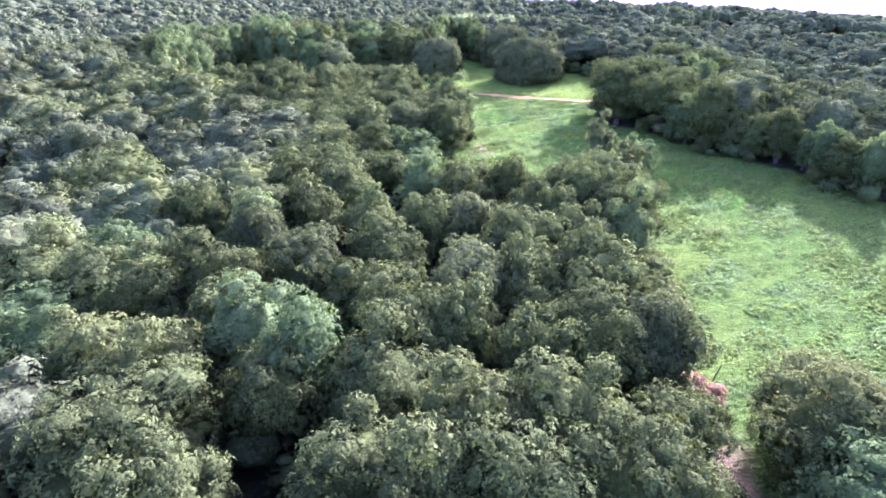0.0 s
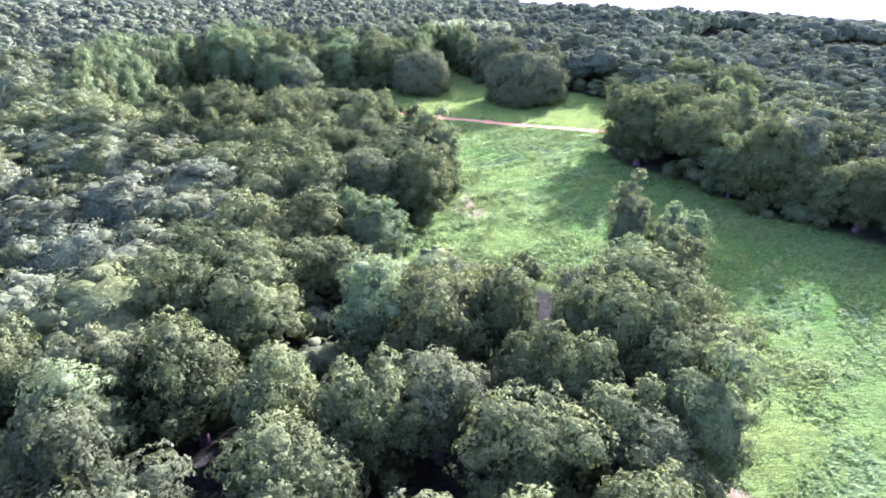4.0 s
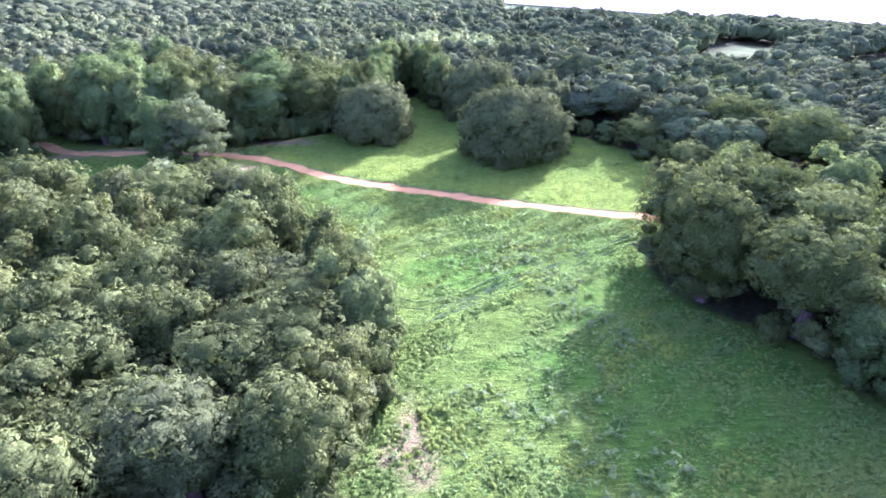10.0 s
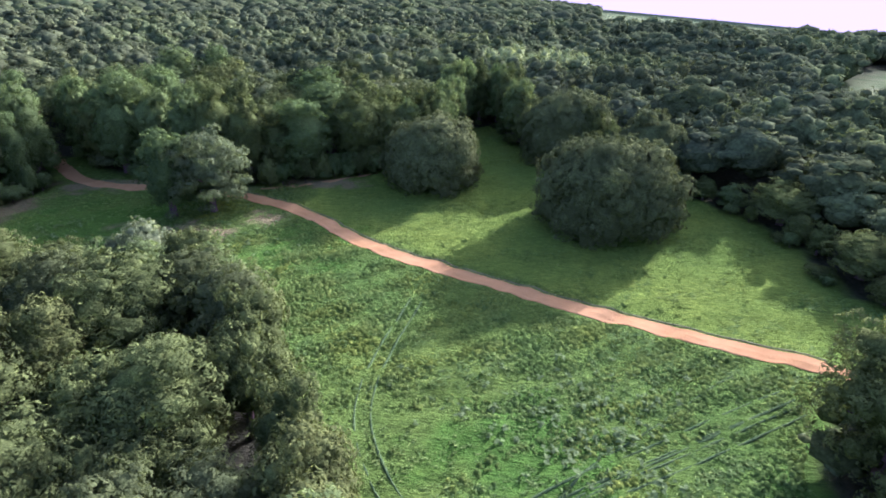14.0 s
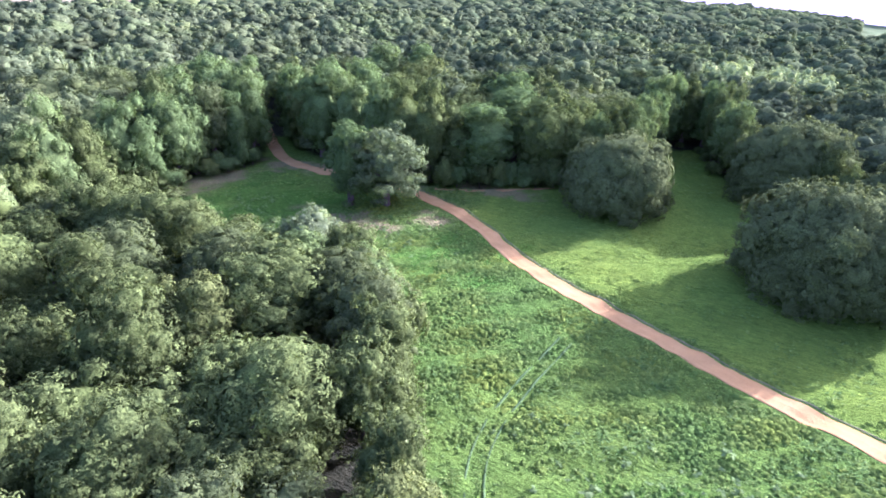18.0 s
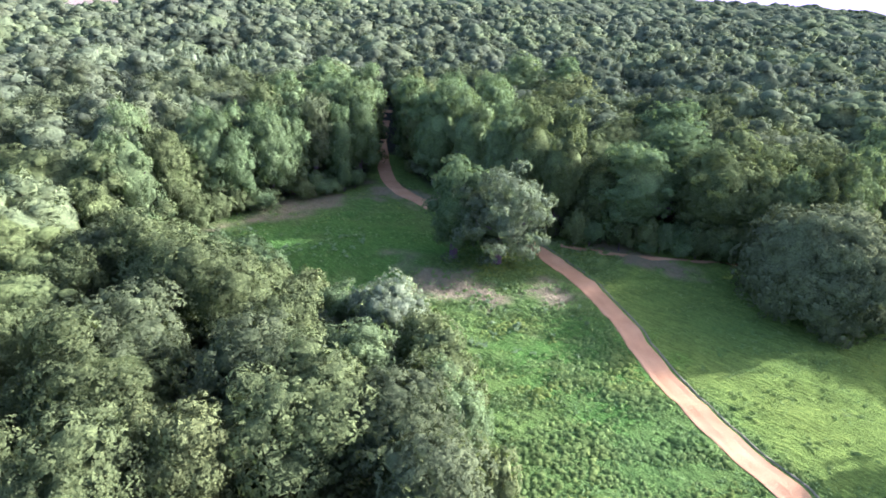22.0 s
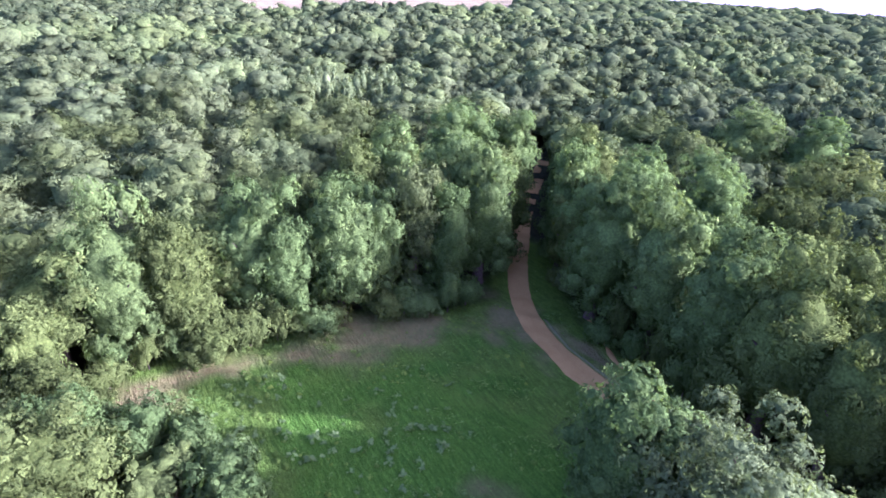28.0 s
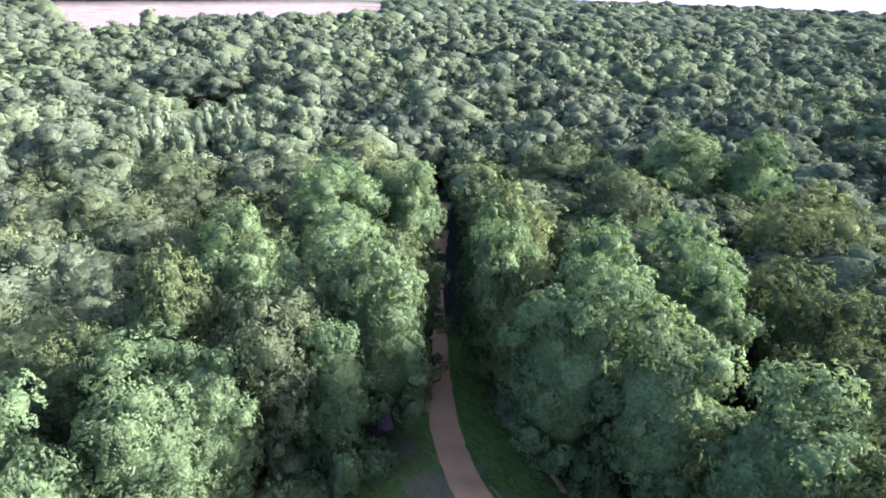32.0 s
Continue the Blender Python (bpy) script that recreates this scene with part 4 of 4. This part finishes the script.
gx, gy, deep, aside = wood_sites(6.5, 0, 200)
single = (aside < 33) | ((deep < 8.5) & (aside < 60))
for x, y in zip(gx[single], gy[single]):
    w = tall_here(x, y)
    kind = rng.choice(["O", "L", "D"], p=[0.80 - 0.45 * w, 0.06 + 0.42 * w, 0.14 + 0.03 * w])
    if kind in "ODL" and clearances(np.array([x]), np.array([y]))[0] < 6:
        kind = "T" if w > 0.45 else "E"
    h = (12.3 + 3.2 * w) * rng.uniform(0.82, 1.08) * (1.1 if kind == "L" else 1)
    young = min(1, max(0.32, (104 - y) / 24)) if -4 < x < 22 and 78 < y < 110 else 1
    plant(kind, x, y, rng.uniform(3.8, 5.6) * (0.85 if kind == "L" else 1) * (0.45 + 0.55 * young), h * young, rng)


def woodland(name, models, xs, ys, label, mat, wide=1.0):
    """One joined mesh of many crowns."""
    vs, fs, kinds, ns, at = [], [], [], [], 0
    w = tall_here(xs, ys)
    swell = 1 + 0.14 * smooth_noise(xs, ys, 38, 81)
    big = rng.beta(1.1, 1.9, len(xs))
    hs = (9.8 + 2.6 * w + 6.0 * big) * rng.uniform(0.82, 1.08, len(xs)) * swell
    rs = (2.5 + 5.6 * big) * wide
    pick, turn = rng.randint(0, len(models), len(xs)), rng.uniform(0, 6.3, len(xs))
    for k, (v, f, slots, normals) in enumerate(models):
        s = np.flatnonzero(pick == k)
        c, sn = np.cos(turn[s])[:, None], np.sin(turn[s])[:, None]
        x = (v[:, 0] * c - v[:, 1] * sn) * rs[s][:, None] + xs[s][:, None]
        y = (v[:, 0] * sn + v[:, 1] * c) * rs[s][:, None] + ys[s][:, None]
        z = v[:, 2] * hs[s][:, None] - land_drop(xs[s], ys[s])[:, None]
        ns.append(np.stack([normals[:, 0] * c - normals[:, 1] * sn, normals[:, 0] * sn + normals[:, 1] * c, normals[:, 2] + 0 * c], -1).reshape(-1, 3))
        vs.append(np.stack([x, y, z], -1).reshape(-1, 3))
        fs.append((f[None] + (np.arange(len(s)) * len(v))[:, None, None] + at).reshape(-1, 3))
        kinds.append(np.tile(slots, len(s)))
        at += len(s) * len(v)
    return tagged(new(name, mesh_of(name, np.concatenate(vs), np.concatenate(fs), mat, True, np.concatenate(kinds), np.concatenate(ns))), label, "woodland", kind="stuff")


def unit_crown(seed, count, size, leaves, leaf, tall, core=BALL_80, billow=BALL_20, blades=5, heart=0.72, body=0.8, soft=0.3):
    g = np.random.RandomState(seed)
    r, h = (4.0, 15.0) if tall else (5.0, 12.5)
    rz = h * 0.45
    v, f, slots, normals = crown_mesh(g, r, rz, h - rz, count, size, leaves, leaf, -0.45, 2.4, core=core, billow=billow, blades=blades, heart=heart, body=body, soft=soft)
    return v / (r, r, h), f, slots, normals


NEARER = [unit_crown(180 + k, 16 + 3 * (k % 3), 0.32, 200, 0.72, k % 2, blades=4, body=0.68, soft=0.1) for k in range(6)]
MIDDLE = [unit_crown(200 + k, 12 + k % 3, 0.33, 66, 0.85, k % 2, BALL_20, blades=3, body=0.72, soft=0.15) for k in range(6)]
FAR = [unit_crown(300 + k, 7, 0.40, 16, 1.0, k % 2, BALL_20, blades=3, heart=0.74, body=0.85, soft=0.25) for k in range(5)]
FARTHEST = [unit_crown(320 + k, 2, 0.55, 3, 1.2, k % 2, BALL_20, blades=3, heart=0.85, body=0.95, soft=0.4) for k in range(4)]
close, rest = ~single & (aside < 104), ~single & (aside >= 104)
woodland("woodland", NEARER, gx[close], gy[close], "dense mixed green woodland canopy around the meadow", WOODLAND, 1.15)
woodland("outer_woodland", MIDDLE, gx[rest], gy[rest], "dense green woodland canopy farther from the meadow", OUTER_HAZED, 1.25)
fx, fy = wood_sites(8.2, 200, 400)[:2]
woodland("distant_woodland", FAR, fx, fy, "distant woodland canopy beyond the meadow", [OUTER_HAZED[1], OUTER_HAZED[1]], 1.3)
hx, hy = wood_sites(12.5, 400, 960)[:2]
woodland("horizon_woodland", FARTHEST, hx, hy, "far woodland canopy reaching to the horizon", [OUTER_HAZED[1], OUTER_HAZED[1]], 1.75)

# saplings and scrub that close the floor of the wood
SCRUB = [unit_crown(240 + k, 9, 0.38, 60, 0.78, 0, BALL_20, blades=4, body=0.66, soft=0.1) for k in range(4)]


def undergrowth():
    x, y = jittered(6.2, -110, 100, -10, 300)
    ok = (clearances(x, y) > 1.5) & (line_distance(FLIGHT, x, y) < 62) & ~((x > 8) & (x < 30) & (y > 84) & (y < 118))
    x, y = x[ok], y[ok]
    vs, fs, kinds, ns, at = [], [], [], [], 0
    for px, py in zip(x, y):
        v, f, slots, normals = SCRUB[rng.randint(len(SCRUB))]
        vs.append(v * (rng.uniform(2.6, 3.8), rng.uniform(2.6, 3.8), rng.uniform(3.0, 6.0)) + (px, py, 0))
        fs.append(f + at)
        kinds.append(slots)
        ns.append(normals)
        at += len(v)
    tagged(new("undergrowth", mesh_of("undergrowth", np.concatenate(vs), np.concatenate(fs), WOODLAND, True, np.concatenate(kinds), np.concatenate(ns))), "dense low green scrub under the trees of the wood", "undergrowth", kind="stuff")


undergrowth()

# ---------- single trees of the meadow ----------
def lone_tree(name, seed, mat, x, y, r, h, crown, label, turn=0):
    ob = tree_model(name, seed, mat, r, h, crown, label=label)
    ob.matrix_basis = pose(x, y, 0, 0, 0, turn)
    return ob


def dome(r, h, leaves, count, leaf=0.5):
    return dict(rx=r, rz=h * 0.62, zc=h * 0.40, count=count, size=0.19, leaves=leaves, leaf=leaf, low=-0.72, barrel=9.0, loose=0.03, heart=0.78, body=0.7, even=0.6, whole=0.7)


lone_tree("dome_tree", 401, DOME, 32, 218.0, 12.9, 15.6, dome(12.9, 15.6, 5200, 84, 0.56), "broad dark green dome-shaped tree alone on the meadow")
lone_tree("dome_tree", 402, DOME, -2.6, 234.3, 10.7, 14.2, dome(10.7, 14.2, 4000, 74, 0.54), "rounded dark green tree with ivy on the meadow beside the track")
for k, (x, y, r, h) in enumerate(WIDE_CROWNS):
    lone_tree("spreading_tree", 410 + k, DOME, x, y, r, h, dome(r, h, int(22 * r * r), int(0.4 * r * r), 0.62), "broad dark spreading tree at the north edge of the meadow", 40 * k)
lone_tree("feathery_tree", 403, SILVER, -40.9, 212.2, 7.6, 16.2, dict(rx=7.6, rz=8.0, zc=8.2, count=70, size=0.215, leaves=2400, leaf=0.52, low=-0.95, droop=0.1, barrel=5.0, loose=0.2, flat=0.5, heart=0.5, body=0.42, blades=4), "grey-green feathery tree standing beside the dirt track")
lone_tree("young_tree", 404, ASH, -46.4, 208.2, 4.4, 16.8, dict(rx=4.4, rz=8.4, zc=8.5, count=36, size=0.33, leaves=1150, leaf=0.46, low=-0.95, barrel=6.0, loose=0.16, heart=0.62, blades=4, body=0.6), "slim bright green tree close to a feathery grey one")
lone_tree("grey_bushy_tree", 405, SILVER, *BUSHY, 5.0, 9.6, oak_crown(5.0, 9.6, 760, 30, low=-0.85, barrel=4), "small grey-green bushy tree at the wood's edge")
lone_tree("dark_tree", 406, DUSKY, 30.2, 104.6, 3.1, 13.4, dict(rx=3.1, rz=6.9, zc=6.5, count=26, size=0.38, leaves=760, leaf=0.46, low=-0.95, barrel=9.0, loose=0.12, heart=0.6, body=0.6), "dusky brown-green tree with a pointed crown on the meadow")
lone_tree("round_bush_tree", 407, ASH, 37.2, 104.0, 4.8, 9.6, skirt_crown(4.8, 9.2, 900), "bright green bushy tree beside a dusky one on the meadow")


# ---------- undergrowth and rank grass ----------
def shrub_model(name, seed, mat, label):
    g = np.random.RandomState(seed)
    root = tagged(new(name), label, "shrub", "shrubs at the wood's edge")
    v, q = tube([(0, 0, -0.2), (0.1, 0, 0.6), (0.15, 0.1, 1.6)], [0.09, 0.06, 0.02], 5)
    part("stem", mesh_of("stem", v, q, BARK, True), root)
    v, f, slots, normals = crown_mesh(g, 1.7, 1.3, 1.3, 7, 0.45, 120, 0.42, -0.8, 3.0, core=BALL_20, billow=BALL_20)
    part("foliage", mesh_of("foliage", v, f, mat, True, slots, normals), root)
    return root


SHRUBS = [shrub_model("shrub", 500, OAK, "low dark green shrub at the foot of the wood"), shrub_model("shrub", 501, ASH, "low bright green shrub at the foot of the wood")]
border = curve_through([tuple(p) for p in MEADOW], 1.9)
first = [True, True]
for x, y in border:
    if rng.rand() < (0.12 if x < -12 and y > 175 else 0.66) or line_distance(ROAD, x, y) < 5.5 or x > 95:
        continue
    k = int(rng.rand() < 0.4)
    m = pose(x + rng.uniform(-1, 1), y + rng.uniform(-1, 1), 0, 0, 0, rng.uniform(0, 360)) @ Matrix.Diagonal((*[rng.uniform(0.6, 1.3) * (1.5 if x < -12 and y > 175 else 1)] * 2, rng.uniform(0.6, 1.5) * (1.8 if x < -12 and y > 175 else 1), 1))
    if first[k]:
        SHRUBS[k].matrix_basis, first[k] = m, False
    else:
        scale = SHRUBS[k].scale.copy()
        SHRUBS[k].scale = (1, 1, 1)
        copy_thing(SHRUBS[k], m)
        SHRUBS[k].scale = scale


def grass_material():
    m, nodes, links = material("grass_blades")
    geo = nodes.new("ShaderNodeNewGeometry")
    r = ramp(nodes, [(0.0, (0.064, 0.140, 0.027)), (0.5, (0.094, 0.184, 0.036)), (1.0, (0.139, 0.234, 0.048))])
    links.new(geo.outputs["Random Per Island"], r.inputs["Fac"])
    wide = noise_node(nodes, links, 0.06, 3.0, geo.outputs["Position"])
    t = ramp(nodes, [(0.35, (0.88, 1.0, 0.95)), (0.65, (1.1, 1.03, 0.88))])
    links.new(wide.outputs["Fac"], t.inputs["Fac"])
    c = mix_colour(nodes, links, 1.0, r.outputs["Color"], t.outputs["Color"], "MULTIPLY")
    b = nodes["Principled BSDF"]
    links.new(c, b.inputs["Base Color"])
    b.inputs["Roughness"].default_value, b.inputs["Specular IOR Level"].default_value = 0.8, 0.04
    thin = nodes.new("ShaderNodeBsdfTranslucent")
    links.new(c, thin.inputs["Color"])
    both = nodes.new("ShaderNodeMixShader")
    both.inputs[0].default_value = 0.5
    links.new(b.outputs[0], both.inputs[1])
    links.new(thin.outputs[0], both.inputs[2])
    links.new(both.outputs[0], nodes["Material Output"].inputs["Surface"])
    return m


def rank_grass(count):
    """Leaning tufts of rank grass, thicker in drifts, over the meadow."""
    g = np.random.RandomState(9)
    x, y = g.uniform(-85, 84, count * 7), g.uniform(30, 288, count * 7)
    edge = line_distance(MEADOW, x, y, True) * np.where(inside(MEADOW, x, y), 1, -1)
    u, v = 0.8 * x + 0.6 * y, 0.8 * y - 0.6 * x
    drift = 0.62 + 0.22 * smooth_noise(x, y, 9, 71) + 0.35 * smooth_noise(u / 3, v, 2.0, 72)
    mown = is_mown(x, y)
    ok = (edge > 0.4) & (line_distance(ROAD, x, y) > 2.3) & (g.rand(len(x)) < drift * np.where(mown, 0.35, 0.9))
    ok &= g.rand(len(x)) > 0.75 * spots(x, y, STRAW_SPOTS, 30, 0.7, 0.9)
    for rut_line in (LOOP, CROSS):
        ok &= np.abs(line_distance(rut_line, x, y) - 0.85) > 0.42
    for cx, cy, rx, ry in SOIL_SPOTS:
        ok &= np.hypot((x - cx) / rx, (y - cy) / ry) > 0.8
    x, y, low = x[ok][:count], y[ok][:count], np.where(mown[ok][:count], 0.55, 1.0) * (0.6 + 1.2 * np.clip(smooth_noise(u / 3, v, 2.0, 72)[ok][:count] + 0.25, 0, 1))
    n = len(x)
    k = 5
    base = np.stack([x, y, ground_z(x, y) - 0.03], -1)[:, None] + g.normal(0, 0.16, (n, k, 3)) * (1, 1, 0)
    a = g.uniform(0, 6.3, (n, k))
    side = np.stack([np.cos(a), np.sin(a), 0 * a], -1)
    tip = np.stack([g.normal(0.16, 0.26, (n, k)), g.normal(-0.18, 0.26, (n, k)), g.uniform(0.12, 0.34, (n, k))], -1) * low[:, None, None]
    w = g.uniform(0.06, 0.14, (n, k))[..., None]
    v = np.stack([base - side * w, base + side * w, base + tip], 2).reshape(-1, 3)
    ob = new("meadow_grass", mesh_of("meadow_grass", v, np.arange(len(v)).reshape(-1, 3), grass_material()))
    tagged(ob, "rank green meadow grass in leaning tufts and drifts", "grass", kind="stuff")


rank_grass(30000)


def herb_material():
    m, nodes, links = material("meadow_herbs")
    geo = nodes.new("ShaderNodeNewGeometry")
    r = ramp(nodes, [(0.0, (0.061, 0.118, 0.017)), (0.5, (0.074, 0.137, 0.021)), (1.0, (0.094, 0.164, 0.025))])
    links.new(geo.outputs["Random Per Island"], r.inputs["Fac"])
    wide = noise_node(nodes, links, 0.09, 4.0, geo.outputs["Position"])
    t = ramp(nodes, [(0.36, (0.82, 0.96, 1.0)), (0.5, (1.0, 1.0, 1.0)), (0.66, (1.22, 1.1, 0.85))])
    links.new(wide.outputs["Fac"], t.inputs["Fac"])
    c = mix_colour(nodes, links, 1.0, r.outputs["Color"], t.outputs["Color"], "MULTIPLY")
    b = nodes["Principled BSDF"]
    links.new(c, b.inputs["Base Color"])
    b.inputs["Roughness"].default_value, b.inputs["Specular IOR Level"].default_value = 0.8, 0.0
    thin = nodes.new("ShaderNodeBsdfTranslucent")
    links.new(mix_colour(nodes, links, 1.0, c, (1.2, 1.25, 0.7), "MULTIPLY"), thin.inputs["Color"])
    both = nodes.new("ShaderNodeMixShader")
    both.inputs[0].default_value = 0.35
    links.new(b.outputs[0], both.inputs[1])
    links.new(thin.outputs[0], both.inputs[2])
    links.new(both.outputs[0], nodes["Material Output"].inputs["Surface"])
    return m


def herb_tufts(count):
    """Rank herbs and lodged grass in rounded tufts, gathered into leaning drifts over the uncut meadow."""
    g = np.random.RandomState(19)
    x, y = g.uniform(-85, 112, count * 9), g.uniform(14, 288, count * 9)
    u, v = 0.8 * x + 0.6 * y, 0.8 * y - 0.6 * x
    drift = 0.30 + 0.55 * smooth_noise(u / 3.2, v, 1.7, 73) + 0.30 * smooth_noise(x, y, 8, 74) + 0.25 * smooth_noise(x, y, 26, 75)
    edge = line_distance(MEADOW, x, y, True) * np.where(inside(MEADOW, x, y), 1, -1)
    ok = (edge > 0.3) & ((x > 30) | (y > 46)) & (line_distance(ROAD, x, y) > 2.0) & (g.rand(len(x)) < np.clip(drift, 0, 1) * np.where(is_mown(x, y), 0.08, 1.0))
    ok &= g.rand(len(x)) > 0.9 * spots(x, y, STRAW_SPOTS, 30, 0.7, 0.9)
    for rut_line in (LOOP, CROSS):
        ok &= np.abs(line_distance(rut_line, x, y) - 0.85) > 0.4
    for cx, cy, rx, ry in SOIL_SPOTS:
        ok &= np.hypot((x - cx) / rx, (y - cy) / ry) > 0.9
    x, y, tall = x[ok][:count], y[ok][:count], np.clip(drift[ok][:count], 0.2, 1.1)
    n, blades = len(x), 5
    s = g.uniform(0.18, 0.38, n) * (0.6 + 0.6 * tall)
    p = np.stack([x, y, ground_z(x, y) + 0.55 * s], -1)
    up = unit(g.normal(0, 0.22, (n, 3)) + (0.12, -0.14, 1))
    t = unit(np.cross(up, g.normal(0, 1, (n, 3))))
    b = np.cross(up, t)
    vs, ns = [p + up * (0.3 * s)[:, None]], [up]
    for k in range(blades):
        mid, far = k * 2 * math.pi / blades + g.uniform(-0.3, 0.3, n), s * g.uniform(0.7, 1.25, n)
        for side in (-0.5, 0.5):
            out = np.cos(mid + side)[:, None] * t + np.sin(mid + side)[:, None] * b
            vs.append(p + out * far[:, None] - up * (s * g.uniform(0.2, 0.75, n))[:, None])
            ns.append(unit(1.1 * up + 0.8 * out))
    i = np.arange(n)[:, None] * (2 * blades + 1)
    f = np.stack([np.concatenate([i, i + 1 + 2 * k, i + 2 + 2 * k], 1) for k in range(blades)], 1).reshape(-1, 3)
    ob = new("meadow_herbs", mesh_of("meadow_herbs", np.stack(vs, 1).reshape(-1, 3), f, herb_material(), True, None, np.stack(ns, 1).reshape(-1, 3)))
    tagged(ob, "rank green herbs and lodged grass in rounded tufts on the meadow", "herbs", kind="stuff")


herb_tufts(52000)


# ---------- other stands in the wood ----------
def stand_of(name, oval, step, r, h, mat, label, seed, rows=False):
    """Slim spires set close together, or in planted rows."""
    g = np.random.RandomState(seed)
    models = []
    for k in range(3):
        models.append(crown_mesh(g, r, h * 0.5, h * 0.52, 7, 0.6, 40, 0.8, -0.85, 2.2, core=BALL_20, billow=BALL_20, blades=4))
    x, y = np.meshgrid(np.arange(-oval[2], oval[2], step), np.arange(-oval[3], oval[3], step * (1.9 if rows else 1)), indexing="ij")
    wob = 0.1 if rows else 0.4
    x, y = (x + g.uniform(-wob, wob, x.shape) * step).ravel() + oval[0], (y + g.uniform(-wob, wob, y.shape) * step).ravel() + oval[1]
    ok = in_oval(oval, x, y, 0.98)
    vs, fs, kinds, ns, at = [], [], [], [], 0
    for px, py in zip(x[ok], y[ok]):
        v, f, slots, normals = models[g.randint(3)]
        s, a = g.uniform(0.75, 1.15), g.uniform(0, 6.3)
        c, d = math.cos(a), math.sin(a)
        vs.append(np.stack([(v[:, 0] * c - v[:, 1] * d) * s + px, (v[:, 0] * d + v[:, 1] * c) * s + py, v[:, 2] * s - land_drop(px, py)], -1))
        ns.append(np.stack([normals[:, 0] * c - normals[:, 1] * d, normals[:, 0] * d + normals[:, 1] * c, normals[:, 2]], -1))
        fs.append(f + at)
        kinds.append(slots)
        at += len(v)
    tagged(new(name, mesh_of(name, np.concatenate(vs), np.concatenate(fs), mat, True, np.concatenate(kinds), np.concatenate(ns))), label, "trees", kind="stuff")


stand_of("lime_stand", LIME_STAND, 4.2, 2.2, 14.5, LIME, "stand of pale lime green slender trees in the wood", 701)
stand_of("spire_stand", SPIRE_STAND, 3.6, 1.5, 15.5, SILVER, "stand of slim grey-green spire trees in the wood", 702)
stand_of("plantation", PLANTATION, 3.2, 1.3, 6.5, OAK, "young planted trees standing in rows", 703, True)


# ---------- broad-leaved weeds in drifts ----------
def weeds(places, each):
    g = np.random.RandomState(12)
    base = []
    for cx, cy, rx, ry, turn in places:
        a, q = g.uniform(0, 6.3, each), np.sqrt(g.uniform(0, 1, each)) * (1 + 0.25 * g.normal(0, 1, each))
        u, v = q * np.cos(a) * rx * 1.5, q * np.sin(a) * ry * 1.5
        c, d = math.cos(radians(turn)), math.sin(radians(turn))
        base.append(np.stack([cx + u * c - v * d, cy + u * d + v * c], -1))
    base = np.concatenate(base)
    ok = inside(MEADOW, base[:, 0], base[:, 1]) & (line_distance(ROAD, base[:, 0], base[:, 1]) > 3)
    base = base[ok]
    n, k = len(base), 6
    size = g.uniform(0.4, 1.15, (n, 1))
    a = g.uniform(0, 6.3, (n, k))
    reach = g.uniform(0.15, 0.42, (n, k)) * size
    z = ground_z(base[:, 0], base[:, 1])[:, None] + g.uniform(0.22, 0.6, (n, k)) * size
    p = np.stack([base[:, :1] + np.cos(a) * reach, base[:, 1:] + np.sin(a) * reach, z], -1).reshape(-1, 3)
    out = np.stack([np.cos(a), np.sin(a), g.uniform(-0.5, 0.3, (n, k))], -1).reshape(-1, 3)
    t = unit(out)
    b = unit(np.cross(t, (0, 0, 1.0)) + g.normal(0, 0.3, t.shape))
    s = (g.uniform(0.22, 0.42, (n, k)) * size).reshape(-1, 1)
    v = np.stack([p - t * s, p - b * s * 0.6, p + t * s * 0.9, p + b * s * 0.6], 1).reshape(-1, 3)
    ob = new("weeds", mesh_of("weeds", v, np.arange(len(v)).reshape(-1, 4), WEED, True))
    tagged(ob, "drifts of blue-green broad-leaved weeds in the meadow", "weeds", kind="stuff")


WEED = foliage("weed_leaves", (0.066, 0.124, 0.038), (0.082, 0.148, 0.046), (0.105, 0.172, 0.054), (0.105, 0.165, 0.050), 0.4)
weeds([(25, 168, 7, 5, 20), (22, 162, 5, 3, 30), (29, 155, 10, 2.6, -65), (32, 146, 6, 2.2, -65), (14, 168, 8, 5, 20), (-33, 196, 9, 6, 60), (-42, 188, 7, 3, 10), (-71, 188, 5, 4, 60), (31, 121, 9, 3, -50), (17, 130, 9, 5, 10), (20, 103, 9, 4, 0), (44, 96, 12, 5, -30), (-63, 200, 6, 5, 0)], 50)


# ---------- withered bush and a leaning dead stem by the south gap ----------
def withered_bush(x, y):
    g = np.random.RandomState(610)
    root = tagged(new("withered_bush"), "withered reddish brown bush at the gap beside the soil path", "bush")
    v, q = tube([(0, 0, -0.2), (0.1, 0, 0.7), (0.2, 0.1, 1.5)], [0.1, 0.07, 0.02], 5)
    part("stem", mesh_of("stem", v, q, BARK, True), root)
    v, f, slots, normals = crown_mesh(g, 2.6, 1.2, 1.2, 12, 0.34, 260, 0.36, -0.8, 3.0, core=BALL_20, billow=BALL_20, heart=0.5)
    part("foliage", mesh_of("foliage", v, f, RUST, True, slots, normals), root)
    root.matrix_basis = pose(x, y, 0)


withered_bush(24.3, 41.2)
v, q = tube([(26.6, 43.4, -0.2), (26.75, 43.3, 1.4), (27.05, 43.2, 2.9)], [0.11, 0.09, 0.05], 6)
tagged(new("dead_stem", mesh_of("dead_stem", v, q, BARK, True)), "bare leaning dead stem beside the withered bush", "dead stem")
